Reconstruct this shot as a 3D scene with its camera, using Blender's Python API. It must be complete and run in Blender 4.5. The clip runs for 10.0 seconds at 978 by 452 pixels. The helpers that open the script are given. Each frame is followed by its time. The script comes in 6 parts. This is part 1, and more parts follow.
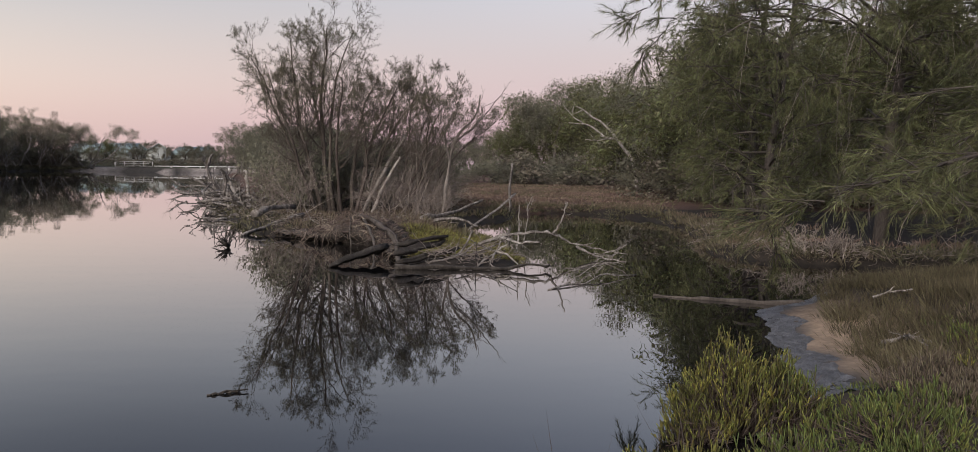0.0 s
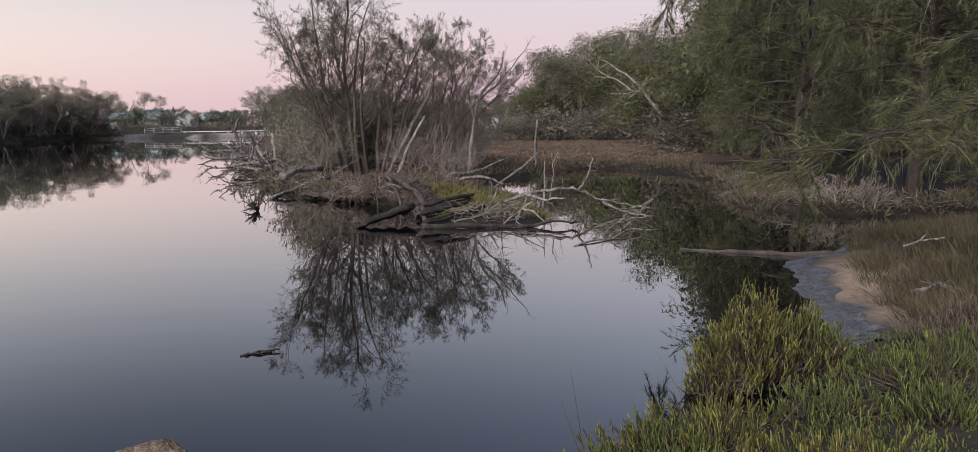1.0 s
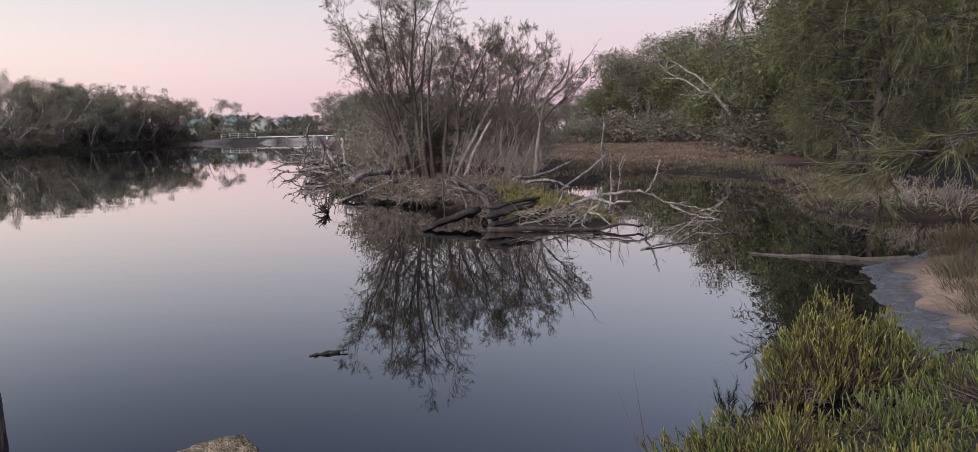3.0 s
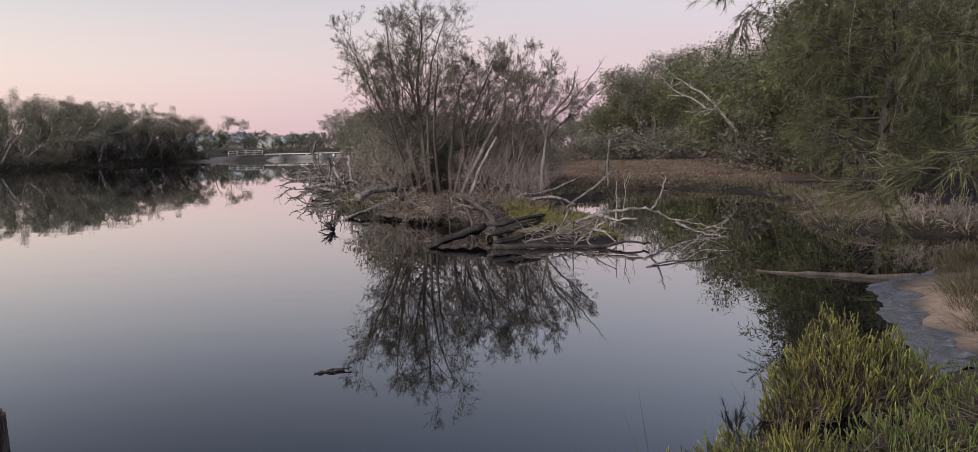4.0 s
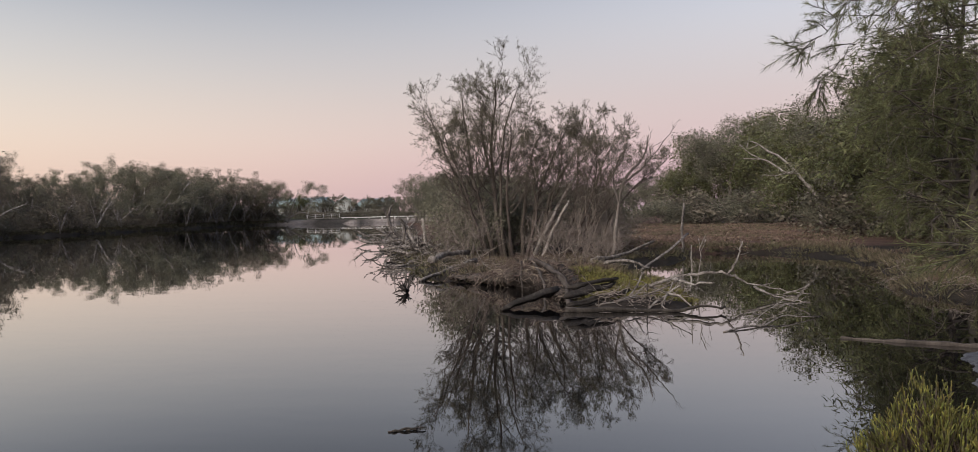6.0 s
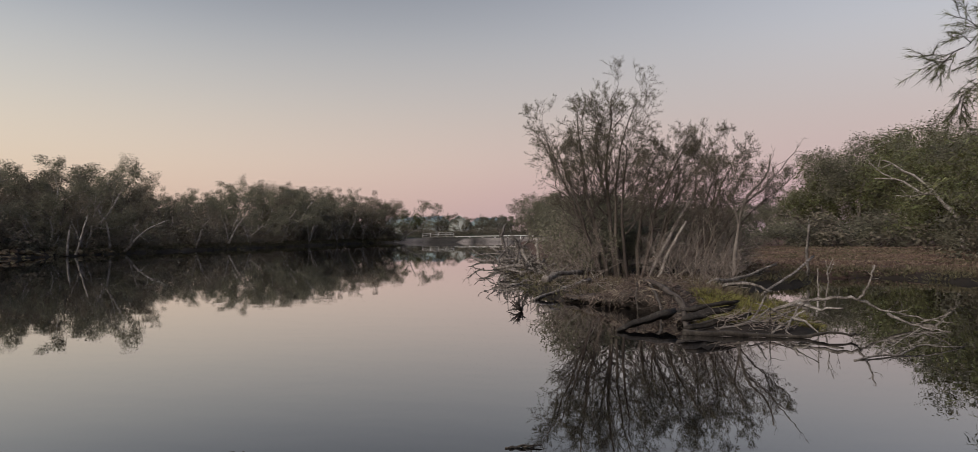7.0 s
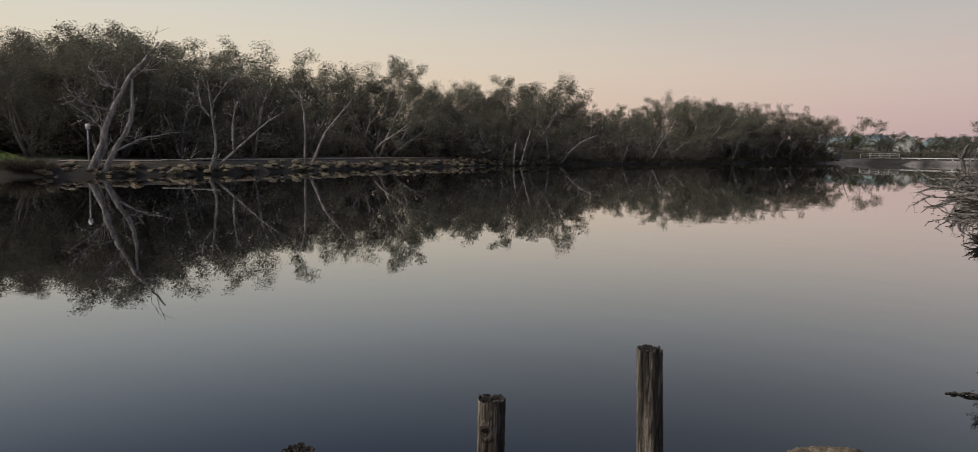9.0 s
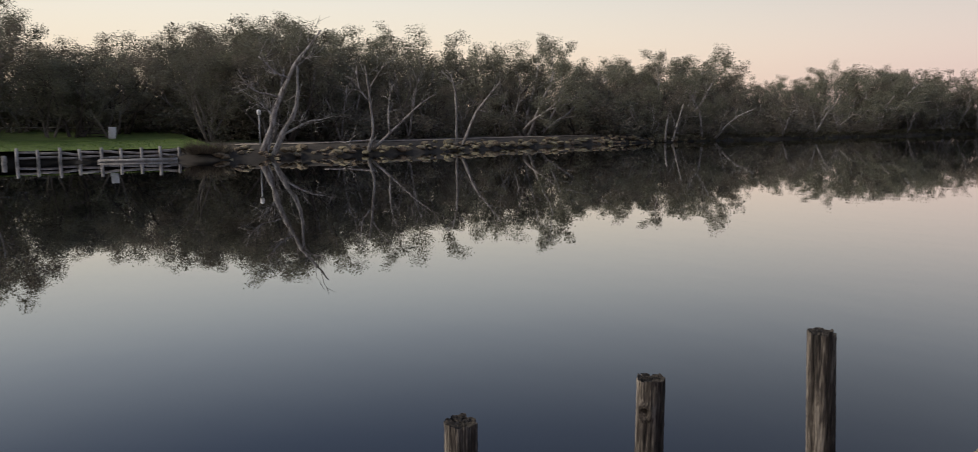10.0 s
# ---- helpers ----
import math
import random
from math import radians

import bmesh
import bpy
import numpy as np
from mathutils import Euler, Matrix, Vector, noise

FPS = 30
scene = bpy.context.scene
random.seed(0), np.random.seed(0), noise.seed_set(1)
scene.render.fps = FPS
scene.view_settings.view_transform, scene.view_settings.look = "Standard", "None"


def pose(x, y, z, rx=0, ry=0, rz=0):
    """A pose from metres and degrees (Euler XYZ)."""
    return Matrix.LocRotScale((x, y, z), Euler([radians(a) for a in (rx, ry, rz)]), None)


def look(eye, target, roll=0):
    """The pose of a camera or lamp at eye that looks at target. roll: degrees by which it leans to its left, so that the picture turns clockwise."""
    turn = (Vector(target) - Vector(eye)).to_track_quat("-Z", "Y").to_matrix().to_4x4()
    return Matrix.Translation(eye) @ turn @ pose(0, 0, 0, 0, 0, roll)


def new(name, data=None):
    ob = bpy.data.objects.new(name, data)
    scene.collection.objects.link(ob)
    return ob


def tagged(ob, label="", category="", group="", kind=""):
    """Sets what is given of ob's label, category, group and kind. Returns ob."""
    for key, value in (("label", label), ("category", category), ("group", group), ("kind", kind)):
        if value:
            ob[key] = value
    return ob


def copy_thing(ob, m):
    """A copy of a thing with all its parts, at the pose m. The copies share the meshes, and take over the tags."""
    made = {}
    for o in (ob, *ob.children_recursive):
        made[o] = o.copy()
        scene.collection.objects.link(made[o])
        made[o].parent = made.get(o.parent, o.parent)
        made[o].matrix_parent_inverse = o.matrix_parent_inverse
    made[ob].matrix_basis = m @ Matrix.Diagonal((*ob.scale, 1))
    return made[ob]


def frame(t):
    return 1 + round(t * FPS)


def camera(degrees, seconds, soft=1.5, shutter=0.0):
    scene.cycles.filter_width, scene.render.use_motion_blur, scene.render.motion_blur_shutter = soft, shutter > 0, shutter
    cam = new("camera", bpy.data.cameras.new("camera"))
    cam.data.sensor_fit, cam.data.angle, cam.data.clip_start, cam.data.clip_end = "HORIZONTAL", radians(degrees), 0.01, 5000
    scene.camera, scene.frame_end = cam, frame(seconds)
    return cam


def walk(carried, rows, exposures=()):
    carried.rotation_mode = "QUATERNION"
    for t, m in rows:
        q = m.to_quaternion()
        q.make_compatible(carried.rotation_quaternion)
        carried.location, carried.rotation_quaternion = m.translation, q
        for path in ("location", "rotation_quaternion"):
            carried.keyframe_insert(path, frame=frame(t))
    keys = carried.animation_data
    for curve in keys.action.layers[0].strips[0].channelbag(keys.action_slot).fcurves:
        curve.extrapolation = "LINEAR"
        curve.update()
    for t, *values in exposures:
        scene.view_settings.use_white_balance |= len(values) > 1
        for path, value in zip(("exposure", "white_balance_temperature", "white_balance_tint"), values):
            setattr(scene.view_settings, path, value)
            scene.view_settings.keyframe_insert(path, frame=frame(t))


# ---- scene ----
cam = camera(63.48, 10.0, soft=0.5, shutter=0.2)
PATH = [
    (0.0, pose(-0.043, 0.121, 2.108, 85.732, -1.075, 0.080)),
    (0.5, pose(-0.018, 0.108, 2.115, 83.866, -0.278, 0.781)),
    (1.0, pose(-0.002, 0.097, 2.112, 82.659, 0.446, 1.941)),
    (1.5, pose(0.013, 0.081, 2.111, 82.218, 0.995, 3.328)),
    (2.0, pose(0.013, 0.073, 2.109, 82.260, 1.166, 4.774)),
    (2.5, pose(0.014, 0.084, 2.112, 82.483, 1.014, 6.029)),
    (4.0, pose(0.034, 0.074, 2.128, 84.160, 1.002, 7.165)),
    (4.5, pose(0.034, 0.074, 2.128, 84.817, 1.093, 7.240)),
    (5.0, pose(0.034, 0.077, 2.129, 85.850, 1.091, 7.841)),
    (5.5, pose(0.030, 0.037, 2.115, 87.452, 0.962, 9.595)),
    (7.0, pose(-0.015, -0.090, 2.097, 90.390, 0.430, 20.499)),
    (7.5, pose(-0.061, -0.135, 2.056, 89.729, -0.389, 26.379)),
    (8.0, pose(-0.002, -0.112, 2.055, 88.400, -0.966, 35.283)),
    (8.5, pose(0.042, -0.105, 2.045, 86.493, -0.995, 44.059)),
    (9.0, pose(0.011, -0.129, 2.044, 84.258, -0.894, 50.393)),
    (9.5, pose(-0.035, -0.132, 2.030, 82.884, -0.575, 55.033)),
    (10.0, pose(-0.035, -0.147, 2.028, 82.653, 0.314, 61.047)),
]
walk(cam, PATH, [(0.0, 0.19, 6250, 11), (1.0, 0.35, 6000, 13), (2.5, 0.45, 5900, 14), (4.0, 0.29, 6050, 14), (5.5, 0.25, 6250, 12), (7.0, -0.14, 6500, 10), (8.0, -0.2, 6450, 8), (9.0, -0.15, 6350, 7), (10.0, 0.16, 6250, 8)])


# ---------------------------------------------------------------- light
def srgb(r, g, b):
    """Linear colour from 0..255 picture values."""
    return tuple(((c / 255 + 0.055) / 1.055) ** 2.4 if c > 10 else c / 255 / 12.92 for c in (r, g, b)) + (1.0,)


SKY_GAIN = 1.0
world = bpy.data.worlds.new("dusk_sky")
scene.world = world
world.use_nodes = True
wn, wl = world.node_tree.nodes, world.node_tree.links
wn.clear()


sky_dir = wn.new("ShaderNodeTexCoord")
sky_xyz = wn.new("ShaderNodeSeparateXYZ")
wl.new(sky_dir.outputs["Generated"], sky_xyz.inputs[0])


def sky_ramp(stops):
    n = wn.new("ShaderNodeValToRGB")
    n.color_ramp.interpolation = "B_SPLINE"
    el = n.color_ramp.elements
    while len(el) < len(stops):
        el.new(0.5)
    for e, (deg, c) in zip(el, stops):
        e.position, e.color = math.sin(radians(deg)), srgb(*c)
    wl.new(sky_xyz.outputs["Z"], n.inputs[0])
    return n


# the pink band of dusk opposite the set sun, and the pale yellow glow on the sunset side
pink = sky_ramp([(0, (190, 164, 174)), (2, (200, 168, 174)), (5, (212, 188, 184)), (9, (208, 197, 194)),
                 (14, (212, 215, 222)), (21, (184, 193, 213)), (32, (134, 150, 188)), (90, (112, 132, 172))])
glow = sky_ramp([(0, (226, 192, 166)), (3, (237, 211, 182)), (6, (238, 222, 198)), (10, (226, 222, 212)),
                 (15, (202, 209, 217)), (22, (108, 124, 155)), (34, (98, 118, 158)), (90, (112, 132, 172))])
toward = wn.new("ShaderNodeVectorMath")
toward.operation = "DOT_PRODUCT"
toward.inputs[1].default_value = (math.sin(radians(-118)), math.cos(radians(-118)), 0)
wl.new(sky_dir.outputs["Generated"], toward.inputs[0])
side = wn.new("ShaderNodeMapRange")
side.interpolation_type = "SMOOTHSTEP"
side.inputs["From Min"].default_value, side.inputs["From Max"].default_value = -0.6, 0.8
wl.new(toward.outputs["Value"], side.inputs["Value"])
sky_mix = wn.new("ShaderNodeMix")
sky_mix.data_type = "RGBA"
wl.new(side.outputs[0], sky_mix.inputs["Factor"])
wl.new(pink.outputs[0], sky_mix.inputs["A"])
wl.new(glow.outputs[0], sky_mix.inputs["B"])


def sky_math(op, a, b):
    n = wn.new("ShaderNodeMath")
    n.operation = op
    for k, v in enumerate((a, b)):
        if isinstance(v, float):
            n.inputs[k].default_value = v
        else:
            wl.new(v, n.inputs[k])
    return n.outputs[0]


# a clear sky is darkest at a right angle to the sun
across = sky_math("POWER", sky_math("SUBTRACT", 1.0, sky_math("MULTIPLY", toward.outputs["Value"], toward.outputs["Value"])), 3.0)
high = wn.new("ShaderNodeMapRange")
high.interpolation_type = "SMOOTHSTEP"
high.inputs["From Min"].default_value, high.inputs["From Max"].default_value = math.sin(radians(3)), math.sin(radians(20))
wl.new(sky_xyz.outputs["Z"], high.inputs["Value"])
dim = sky_math("SUBTRACT", SKY_GAIN, sky_math("MULTIPLY", sky_math("MULTIPLY", across, high.outputs[0]), 0.42))
sky_out, sky_bg = wn.new("ShaderNodeOutputWorld"), wn.new("ShaderNodeBackground")
wl.new(dim, sky_bg.inputs["Strength"])
wl.new(sky_mix.outputs["Result"], sky_bg.inputs["Color"])
wl.new(sky_bg.outputs[0], sky_out.inputs["Surface"])

# very soft fill added to brighten the banks, higher and further south than the sunset
fill_sun = bpy.data.lights.new("soft_fill_sun", "SUN")
fill_sun.energy, fill_sun.angle, fill_sun.color = 3.9, radians(44), (1.0, 0.9, 0.8)
new("soft_fill_sun", fill_sun).matrix_world = look((-26, -52, 38), (0, 0, 0))


# ---------------------------------------------------------------- materials
def mat(name, cols, scale=3.0, rough=0.85, bump=0.3, bump_scale=None, spread=0.0, attr=None, spec=0.25,
        stretch=(1, 1, 1), see=0.0, island=True, reach=0.2):
    """A procedural surface: a ramp of colours over two noises, relief, and a change of value from piece to piece."""
    m = bpy.data.materials.new(name)
    m.use_nodes = True
    nt = m.node_tree
    N, L = nt.nodes, nt.links
    bsdf = N["Principled BSDF"]
    tc, mp = N.new("ShaderNodeTexCoord"), N.new("ShaderNodeMapping")
    mp.inputs["Scale"].default_value = stretch
    L.new(tc.outputs["Object"], mp.inputs[0])
    n1, n2 = N.new("ShaderNodeTexNoise"), N.new("ShaderNodeTexNoise")
    n1.inputs["Scale"].default_value, n1.inputs["Detail"].default_value = scale, 4
    n2.inputs["Scale"].default_value, n2.inputs["Detail"].default_value = scale * 7.3, 6
    for n in (n1, n2):
        L.new(mp.outputs[0], n.inputs["Vector"])
    add = N.new("ShaderNodeMix")
    add.inputs["Factor"].default_value = 0.45
    L.new(n1.outputs["Fac"], add.inputs["A"])
    L.new(n2.outputs["Fac"], add.inputs["B"])
    ramp = N.new("ShaderNodeValToRGB")
    el = ramp.color_ramp.elements
    while len(el) < len(cols):
        el.new(0.5)
    for i, (e, c) in enumerate(zip(el, cols)):
        e.position, e.color = 0.5 - reach + 2 * reach * i / max(1, len(cols) - 1), (*c, 1)
    L.new(add.outputs["Result"], ramp.inputs[0])
    col = ramp.outputs[0]
    if attr:
        at = N.new("ShaderNodeAttribute")
        at.attribute_name = attr
        mul = N.new("ShaderNodeMix")
        mul.data_type, mul.blend_type = "RGBA", "MULTIPLY"
        mul.inputs["Factor"].default_value = 1
        L.new(col, mul.inputs["A"])
        L.new(at.outputs["Color"], mul.inputs["B"])
        col = mul.outputs["Result"]
    if spread:
        if island:
            geo = N.new("ShaderNodeNewGeometry")
            src = geo.outputs["Random Per Island"]
        else:
            src = N.new("ShaderNodeObjectInfo").outputs["Random"]
        hsv, mr, mh = N.new("ShaderNodeHueSaturation"), N.new("ShaderNodeMapRange"), N.new("ShaderNodeMapRange")
        mr.inputs["To Min"].default_value, mr.inputs["To Max"].default_value = 1 - spread, 1 + spread
        mh.inputs["To Min"].default_value, mh.inputs["To Max"].default_value = 0.5 - spread * 0.07, 0.5 + spread * 0.05
        L.new(src, mr.inputs["Value"])
        L.new(src, mh.inputs["Value"])
        L.new(mr.outputs[0], hsv.inputs["Value"])
        L.new(mh.outputs[0], hsv.inputs["Hue"])
        L.new(col, hsv.inputs["Color"])
        col = hsv.outputs[0]
    L.new(col, bsdf.inputs["Base Color"])
    bsdf.inputs["Roughness"].default_value = rough
    bsdf.inputs["Specular IOR Level"].default_value = spec
    if bump:
        bn = N.new("ShaderNodeTexNoise")
        bn.inputs["Scale"].default_value, bn.inputs["Detail"].default_value = bump_scale or scale * 9, 5
        L.new(mp.outputs[0], bn.inputs["Vector"])
        bp = N.new("ShaderNodeBump")
        bp.inputs["Strength"].default_value, bp.inputs["Distance"].default_value = bump, 0.02
        L.new(bn.outputs["Fac"], bp.inputs["Height"])
        L.new(bp.outputs[0], bsdf.inputs["Normal"])
    if see:
        tr, mx = N.new("ShaderNodeBsdfTranslucent"), N.new("ShaderNodeMixShader")
        L.new(col, tr.inputs["Color"])
        mx.inputs[0].default_value = see
        L.new(bsdf.outputs[0], mx.inputs[1])
        L.new(tr.outputs[0], mx.inputs[2])
        L.new(mx.outputs[0], N["Material Output"].inputs["Surface"])
    return m


M_GROUND = mat("soil_and_litter", [(0.4, 0.38, 0.37), (0.85, 0.83, 0.8), (1.3, 1.27, 1.25)], 1.6, 0.95, 1.0, 14, attr="tint")
M_BARK = mat("grey_bark", [(0.07, 0.06, 0.05), (0.14, 0.12, 0.105), (0.22, 0.2, 0.18)], 4, 0.9, 0.5, 30, stretch=(1, 1, 0.3), spread=0.2)
M_DARKBARK = mat("dark_bark", [(0.03, 0.026, 0.022), (0.066, 0.055, 0.048), (0.108, 0.094, 0.082)], 4, 0.92, 0.5, 30, stretch=(1, 1, 0.3), spread=0.25)
M_PALEBARK = mat("pale_bark", [(0.085, 0.07, 0.06), (0.235, 0.21, 0.188), (0.4, 0.372, 0.345)], 5, 0.85, 0.7, 26, stretch=(1, 1, 0.4), spread=0.15, reach=0.14)
M_DRIFT = mat("weathered_driftwood", [(0.035, 0.029, 0.026), (0.145, 0.127, 0.113), (0.32, 0.293, 0.268)], 8, 0.9, 1.0, 40, stretch=(1, 1, 0.35), spread=0.25, reach=0.14)
M_WETWOOD = mat("dark_wet_wood", [(0.012, 0.01, 0.009), (0.034, 0.029, 0.025), (0.085, 0.074, 0.064)], 6, 0.85, 1.0, 40, stretch=(1, 1, 0.35), spread=0.25)
M_LEAF_GREY = mat("grey_green_leaves", [(0.09, 0.088, 0.062), (0.168, 0.161, 0.116), (0.265, 0.252, 0.183)], 0.6, 0.75, 0, spread=0.25, see=0.35, spec=0.1)
M_LEAF_DARK = mat("dark_green_leaves", [(0.07, 0.067, 0.05), (0.128, 0.121, 0.09), (0.21, 0.198, 0.144)], 0.6, 0.75, 0, spread=0.25, see=0.35, spec=0.1)
M_LEAF_BROWN = mat("brownish_leaves", [(0.1, 0.086, 0.066), (0.175, 0.152, 0.116), (0.275, 0.242, 0.182)], 0.6, 0.75, 0, spread=0.25, see=0.35, spec=0.1)
M_NEEDLE = mat("casuarina_needles", [(0.038, 0.042, 0.018), (0.094, 0.098, 0.042), (0.195, 0.195, 0.092)], 1.3, 0.55, 0, spread=0.55, see=0.2, reach=0.15)
M_ISLE_LEAF = mat("olive_paperbark_leaves", [(0.06, 0.056, 0.037), (0.105, 0.096, 0.064), (0.165, 0.152, 0.1)], 0.8, 0.65, 0, spread=0.35, see=0.2)
M_TWIG = mat("grey_brown_twigs", [(0.115, 0.094, 0.08), (0.205, 0.171, 0.148), (0.32, 0.28, 0.248)], 6, 0.9, 0, spread=0.3)
M_SAMPHIRE = mat("green_samphire", [(0.04, 0.044, 0.012), (0.1, 0.1, 0.025), (0.28, 0.235, 0.055)], 6.5, 0.6, 0, spread=0.55, see=0.1)
M_SAMPHIRE_RED = mat("reddish_samphire", [(0.085, 0.062, 0.048), (0.145, 0.102, 0.078), (0.215, 0.158, 0.118)], 0.9, 0.7, 0, spread=0.4, see=0.1)
M_SAMPHIRE_DRY = mat("brown_samphire", [(0.058, 0.046, 0.033), (0.106, 0.085, 0.058), (0.163, 0.134, 0.091)], 1.2, 0.8, 0, spread=0.4, see=0.1)
M_ROCK = mat("limestone_rock", [(0.04, 0.033, 0.022), (0.165, 0.132, 0.083), (0.36, 0.29, 0.18)], 4, 0.92, 1.0, 16, spread=0.35, island=False, reach=0.15)
M_POST = mat("weathered_post_timber", [(0.006, 0.005, 0.004), (0.046, 0.037, 0.03), (0.225, 0.192, 0.156)], 20, 0.88, 1.0, 70, stretch=(1, 1, 0.07), reach=0.13)
M_POSTEND = mat("rotten_post_top", [(0.012, 0.011, 0.01), (0.04, 0.034, 0.028), (0.1, 0.085, 0.07)], 25, 0.95, 0.9, 90)
M_GRASS = mat("mown_grass", [(0.075, 0.12, 0.022), (0.115, 0.17, 0.034), (0.165, 0.225, 0.055)], 0.8, 0.8, 0, spread=0.25)

m = bpy.data.materials.new("still_dark_water")
m.use_nodes = True
N, L = m.node_tree.nodes, m.node_tree.links
b = N["Principled BSDF"]
b.inputs["Base Color"].default_value = (0.003, 0.0033, 0.004, 1)
b.inputs["Roughness"].default_value, b.inputs["IOR"].default_value = 0.006, 1.33
b.inputs["Coat Weight"].default_value, b.inputs["Coat IOR"].default_value, b.inputs["Coat Roughness"].default_value = 0.75, 1.33, 0.006
tc, mp, nz, bp = N.new("ShaderNodeTexCoord"), N.new("ShaderNodeMapping"), N.new("ShaderNodeTexNoise"), N.new("ShaderNodeBump")
mp.inputs["Scale"].default_value = (0.55, 0.9, 1)
nz.inputs["Scale"].default_value, nz.inputs["Detail"].default_value = 1.1, 2
bp.inputs["Strength"].default_value, bp.inputs["Distance"].default_value = 0.35, 0.005
L.new(tc.outputs["Object"], mp.inputs[0])
L.new(mp.outputs[0], nz.inputs["Vector"])
L.new(nz.outputs["Fac"], bp.inputs["Height"])
L.new(bp.outputs[0], b.inputs["Normal"])
L.new(bp.outputs[0], b.inputs["Coat Normal"])
M_WATER = m


# ---------------------------------------------------------------- mesh tools
def unit(v):
    v = np.asarray(v, float)
    return v / np.maximum(np.linalg.norm(v, axis=-1, keepdims=True), 1e-9)


class Soup:
    """Collects vertices and faces (quads and triangles) and makes one mesh of them."""

    def __init__(self):
        self.v, self.q, self.t, self.n = [], [], [], 0

    def add(self, v, quads=None, tris=None):
        v = np.asarray(v, float).reshape(-1, 3)
        if quads is not None and len(quads):
            self.q.append(np.asarray(quads, int).reshape(-1, 4) + self.n)
        if tris is not None and len(tris):
            self.t.append(np.asarray(tris, int).reshape(-1, 3) + self.n)
        self.v.append(v)
        self.n += len(v)

    def tube(self, pts, rad, sides=5, cap=True, ridge=None):
        pts, rad = np.asarray(pts, float), np.asarray(rad, float)
        k = len(pts)
        tan = unit(np.gradient(pts, axis=0))
        ref = np.array([0.0, 0.0, 1.0]) if abs(tan[:, 2].mean()) < 0.8 else np.array([1.0, 0.0, 0.0])
        a = unit(np.cross(tan, ref))
        c = np.cross(tan, a)
        th = np.arange(sides) * 2 * np.pi / sides
        rim = np.ones((k, sides)) if ridge is None else ridge
        ring = pts[:, None] + (rad[:, None] * rim)[:, :, None] * (np.cos(th)[None, :, None] * a[:, None] + np.sin(th)[None, :, None] * c[:, None])
        i = np.arange(k - 1)[:, None] * sides
        j = np.arange(sides)[None]
        j2 = (j + 1) % sides
        quads = np.stack([i + j, i + j2, i + sides + j2, i + sides + j], -1).reshape(-1, 4)
        tris = []
        v = ring.reshape(-1, 3)
        if cap:
            v = np.vstack([v, pts[0], pts[-1]])
            e = k * sides
            tris = [(e, (s + 1) % sides, s) for s in range(sides)] + [(e + 1, (k - 1) * sides + s, (k - 1) * sides + (s + 1) % sides) for s in range(sides)]
        self.add(v, quads, tris)

    def leaves(self, p, axis, length, width, rng):
        """Slim diamond leaves that start at p and point along axis."""
        n = len(p)
        if not n:
            return
        axis = unit(axis)
        side_v = unit(np.cross(axis, rng.normal(size=(n, 3))))
        length, width = np.broadcast_to(length, n)[:, None], np.broadcast_to(width, n)[:, None]
        v = np.stack([p, p + axis * length * 0.45 + side_v * width / 2, p + axis * length, p + axis * length * 0.45 - side_v * width / 2], 1)
        self.add(v, np.arange(4 * n).reshape(n, 4))

    def flecks(self, p, axis, length, width, rng):
        """Small three-cornered leaves, for foliage far off."""
        n = len(p)
        axis = unit(axis)
        side_v = unit(np.cross(axis, rng.normal(size=(n, 3))))
        length, width = np.broadcast_to(length, n)[:, None], np.broadcast_to(width, n)[:, None]
        v = np.stack([p - side_v * width / 2, p + side_v * width / 2, p + axis * length], 1)
        self.add(v, tris=np.arange(3 * n).reshape(n, 3))

    def spikes(self, p, axis, length, width, rng):
        """Round fleshy fingers: three-sided, widest above the middle."""
        n = len(p)
        axis = unit(axis)
        u = unit(np.cross(axis, rng.normal(size=(n, 3))))
        w = np.cross(axis, u)
        length, width = np.broadcast_to(length, n)[:, None], np.broadcast_to(width, n)[:, None]
        out = []
        for at_, fat in ((0.0, 0.4), (0.86, 0.52)):
            for k in range(3):
                th = 2 * math.pi * k / 3
                out.append(p + axis * length * at_ + (u * math.cos(th) + w * math.sin(th)) * width * fat)
        out.append(p + axis * length)
        v = np.stack(out, 1)
        i = np.arange(n)[:, None] * 7
        q = np.array([(0, 1, 4, 3), (1, 2, 5, 4), (2, 0, 3, 5)])
        t = np.array([(3, 4, 6), (4, 5, 6), (5, 3, 6)])
        self.add(v, (i[:, :, None] + q[None]).reshape(-1, 4), (i[:, :, None] + t[None]).reshape(-1, 3))

    def beam(self, a, c, w, h):
        """A squared timber from a to c, w wide and h high."""
        a, c = np.array(a, float), np.array(c, float)
        d = unit(c - a)
        up = np.array([0, 0, 1.0]) if abs(d[2]) < 0.9 else np.array([1.0, 0, 0])
        u = unit(np.cross(d, up))
        n = np.cross(u, d)
        v = [p + u * sx * w / 2 + n * sy * h / 2 for p in (a, c) for sx, sy in ((-1, -1), (1, -1), (1, 1), (-1, 1))]
        self.add(v, [(0, 3, 2, 1), (4, 5, 6, 7), (0, 1, 5, 4), (1, 2, 6, 5), (2, 3, 7, 6), (3, 0, 4, 7)])

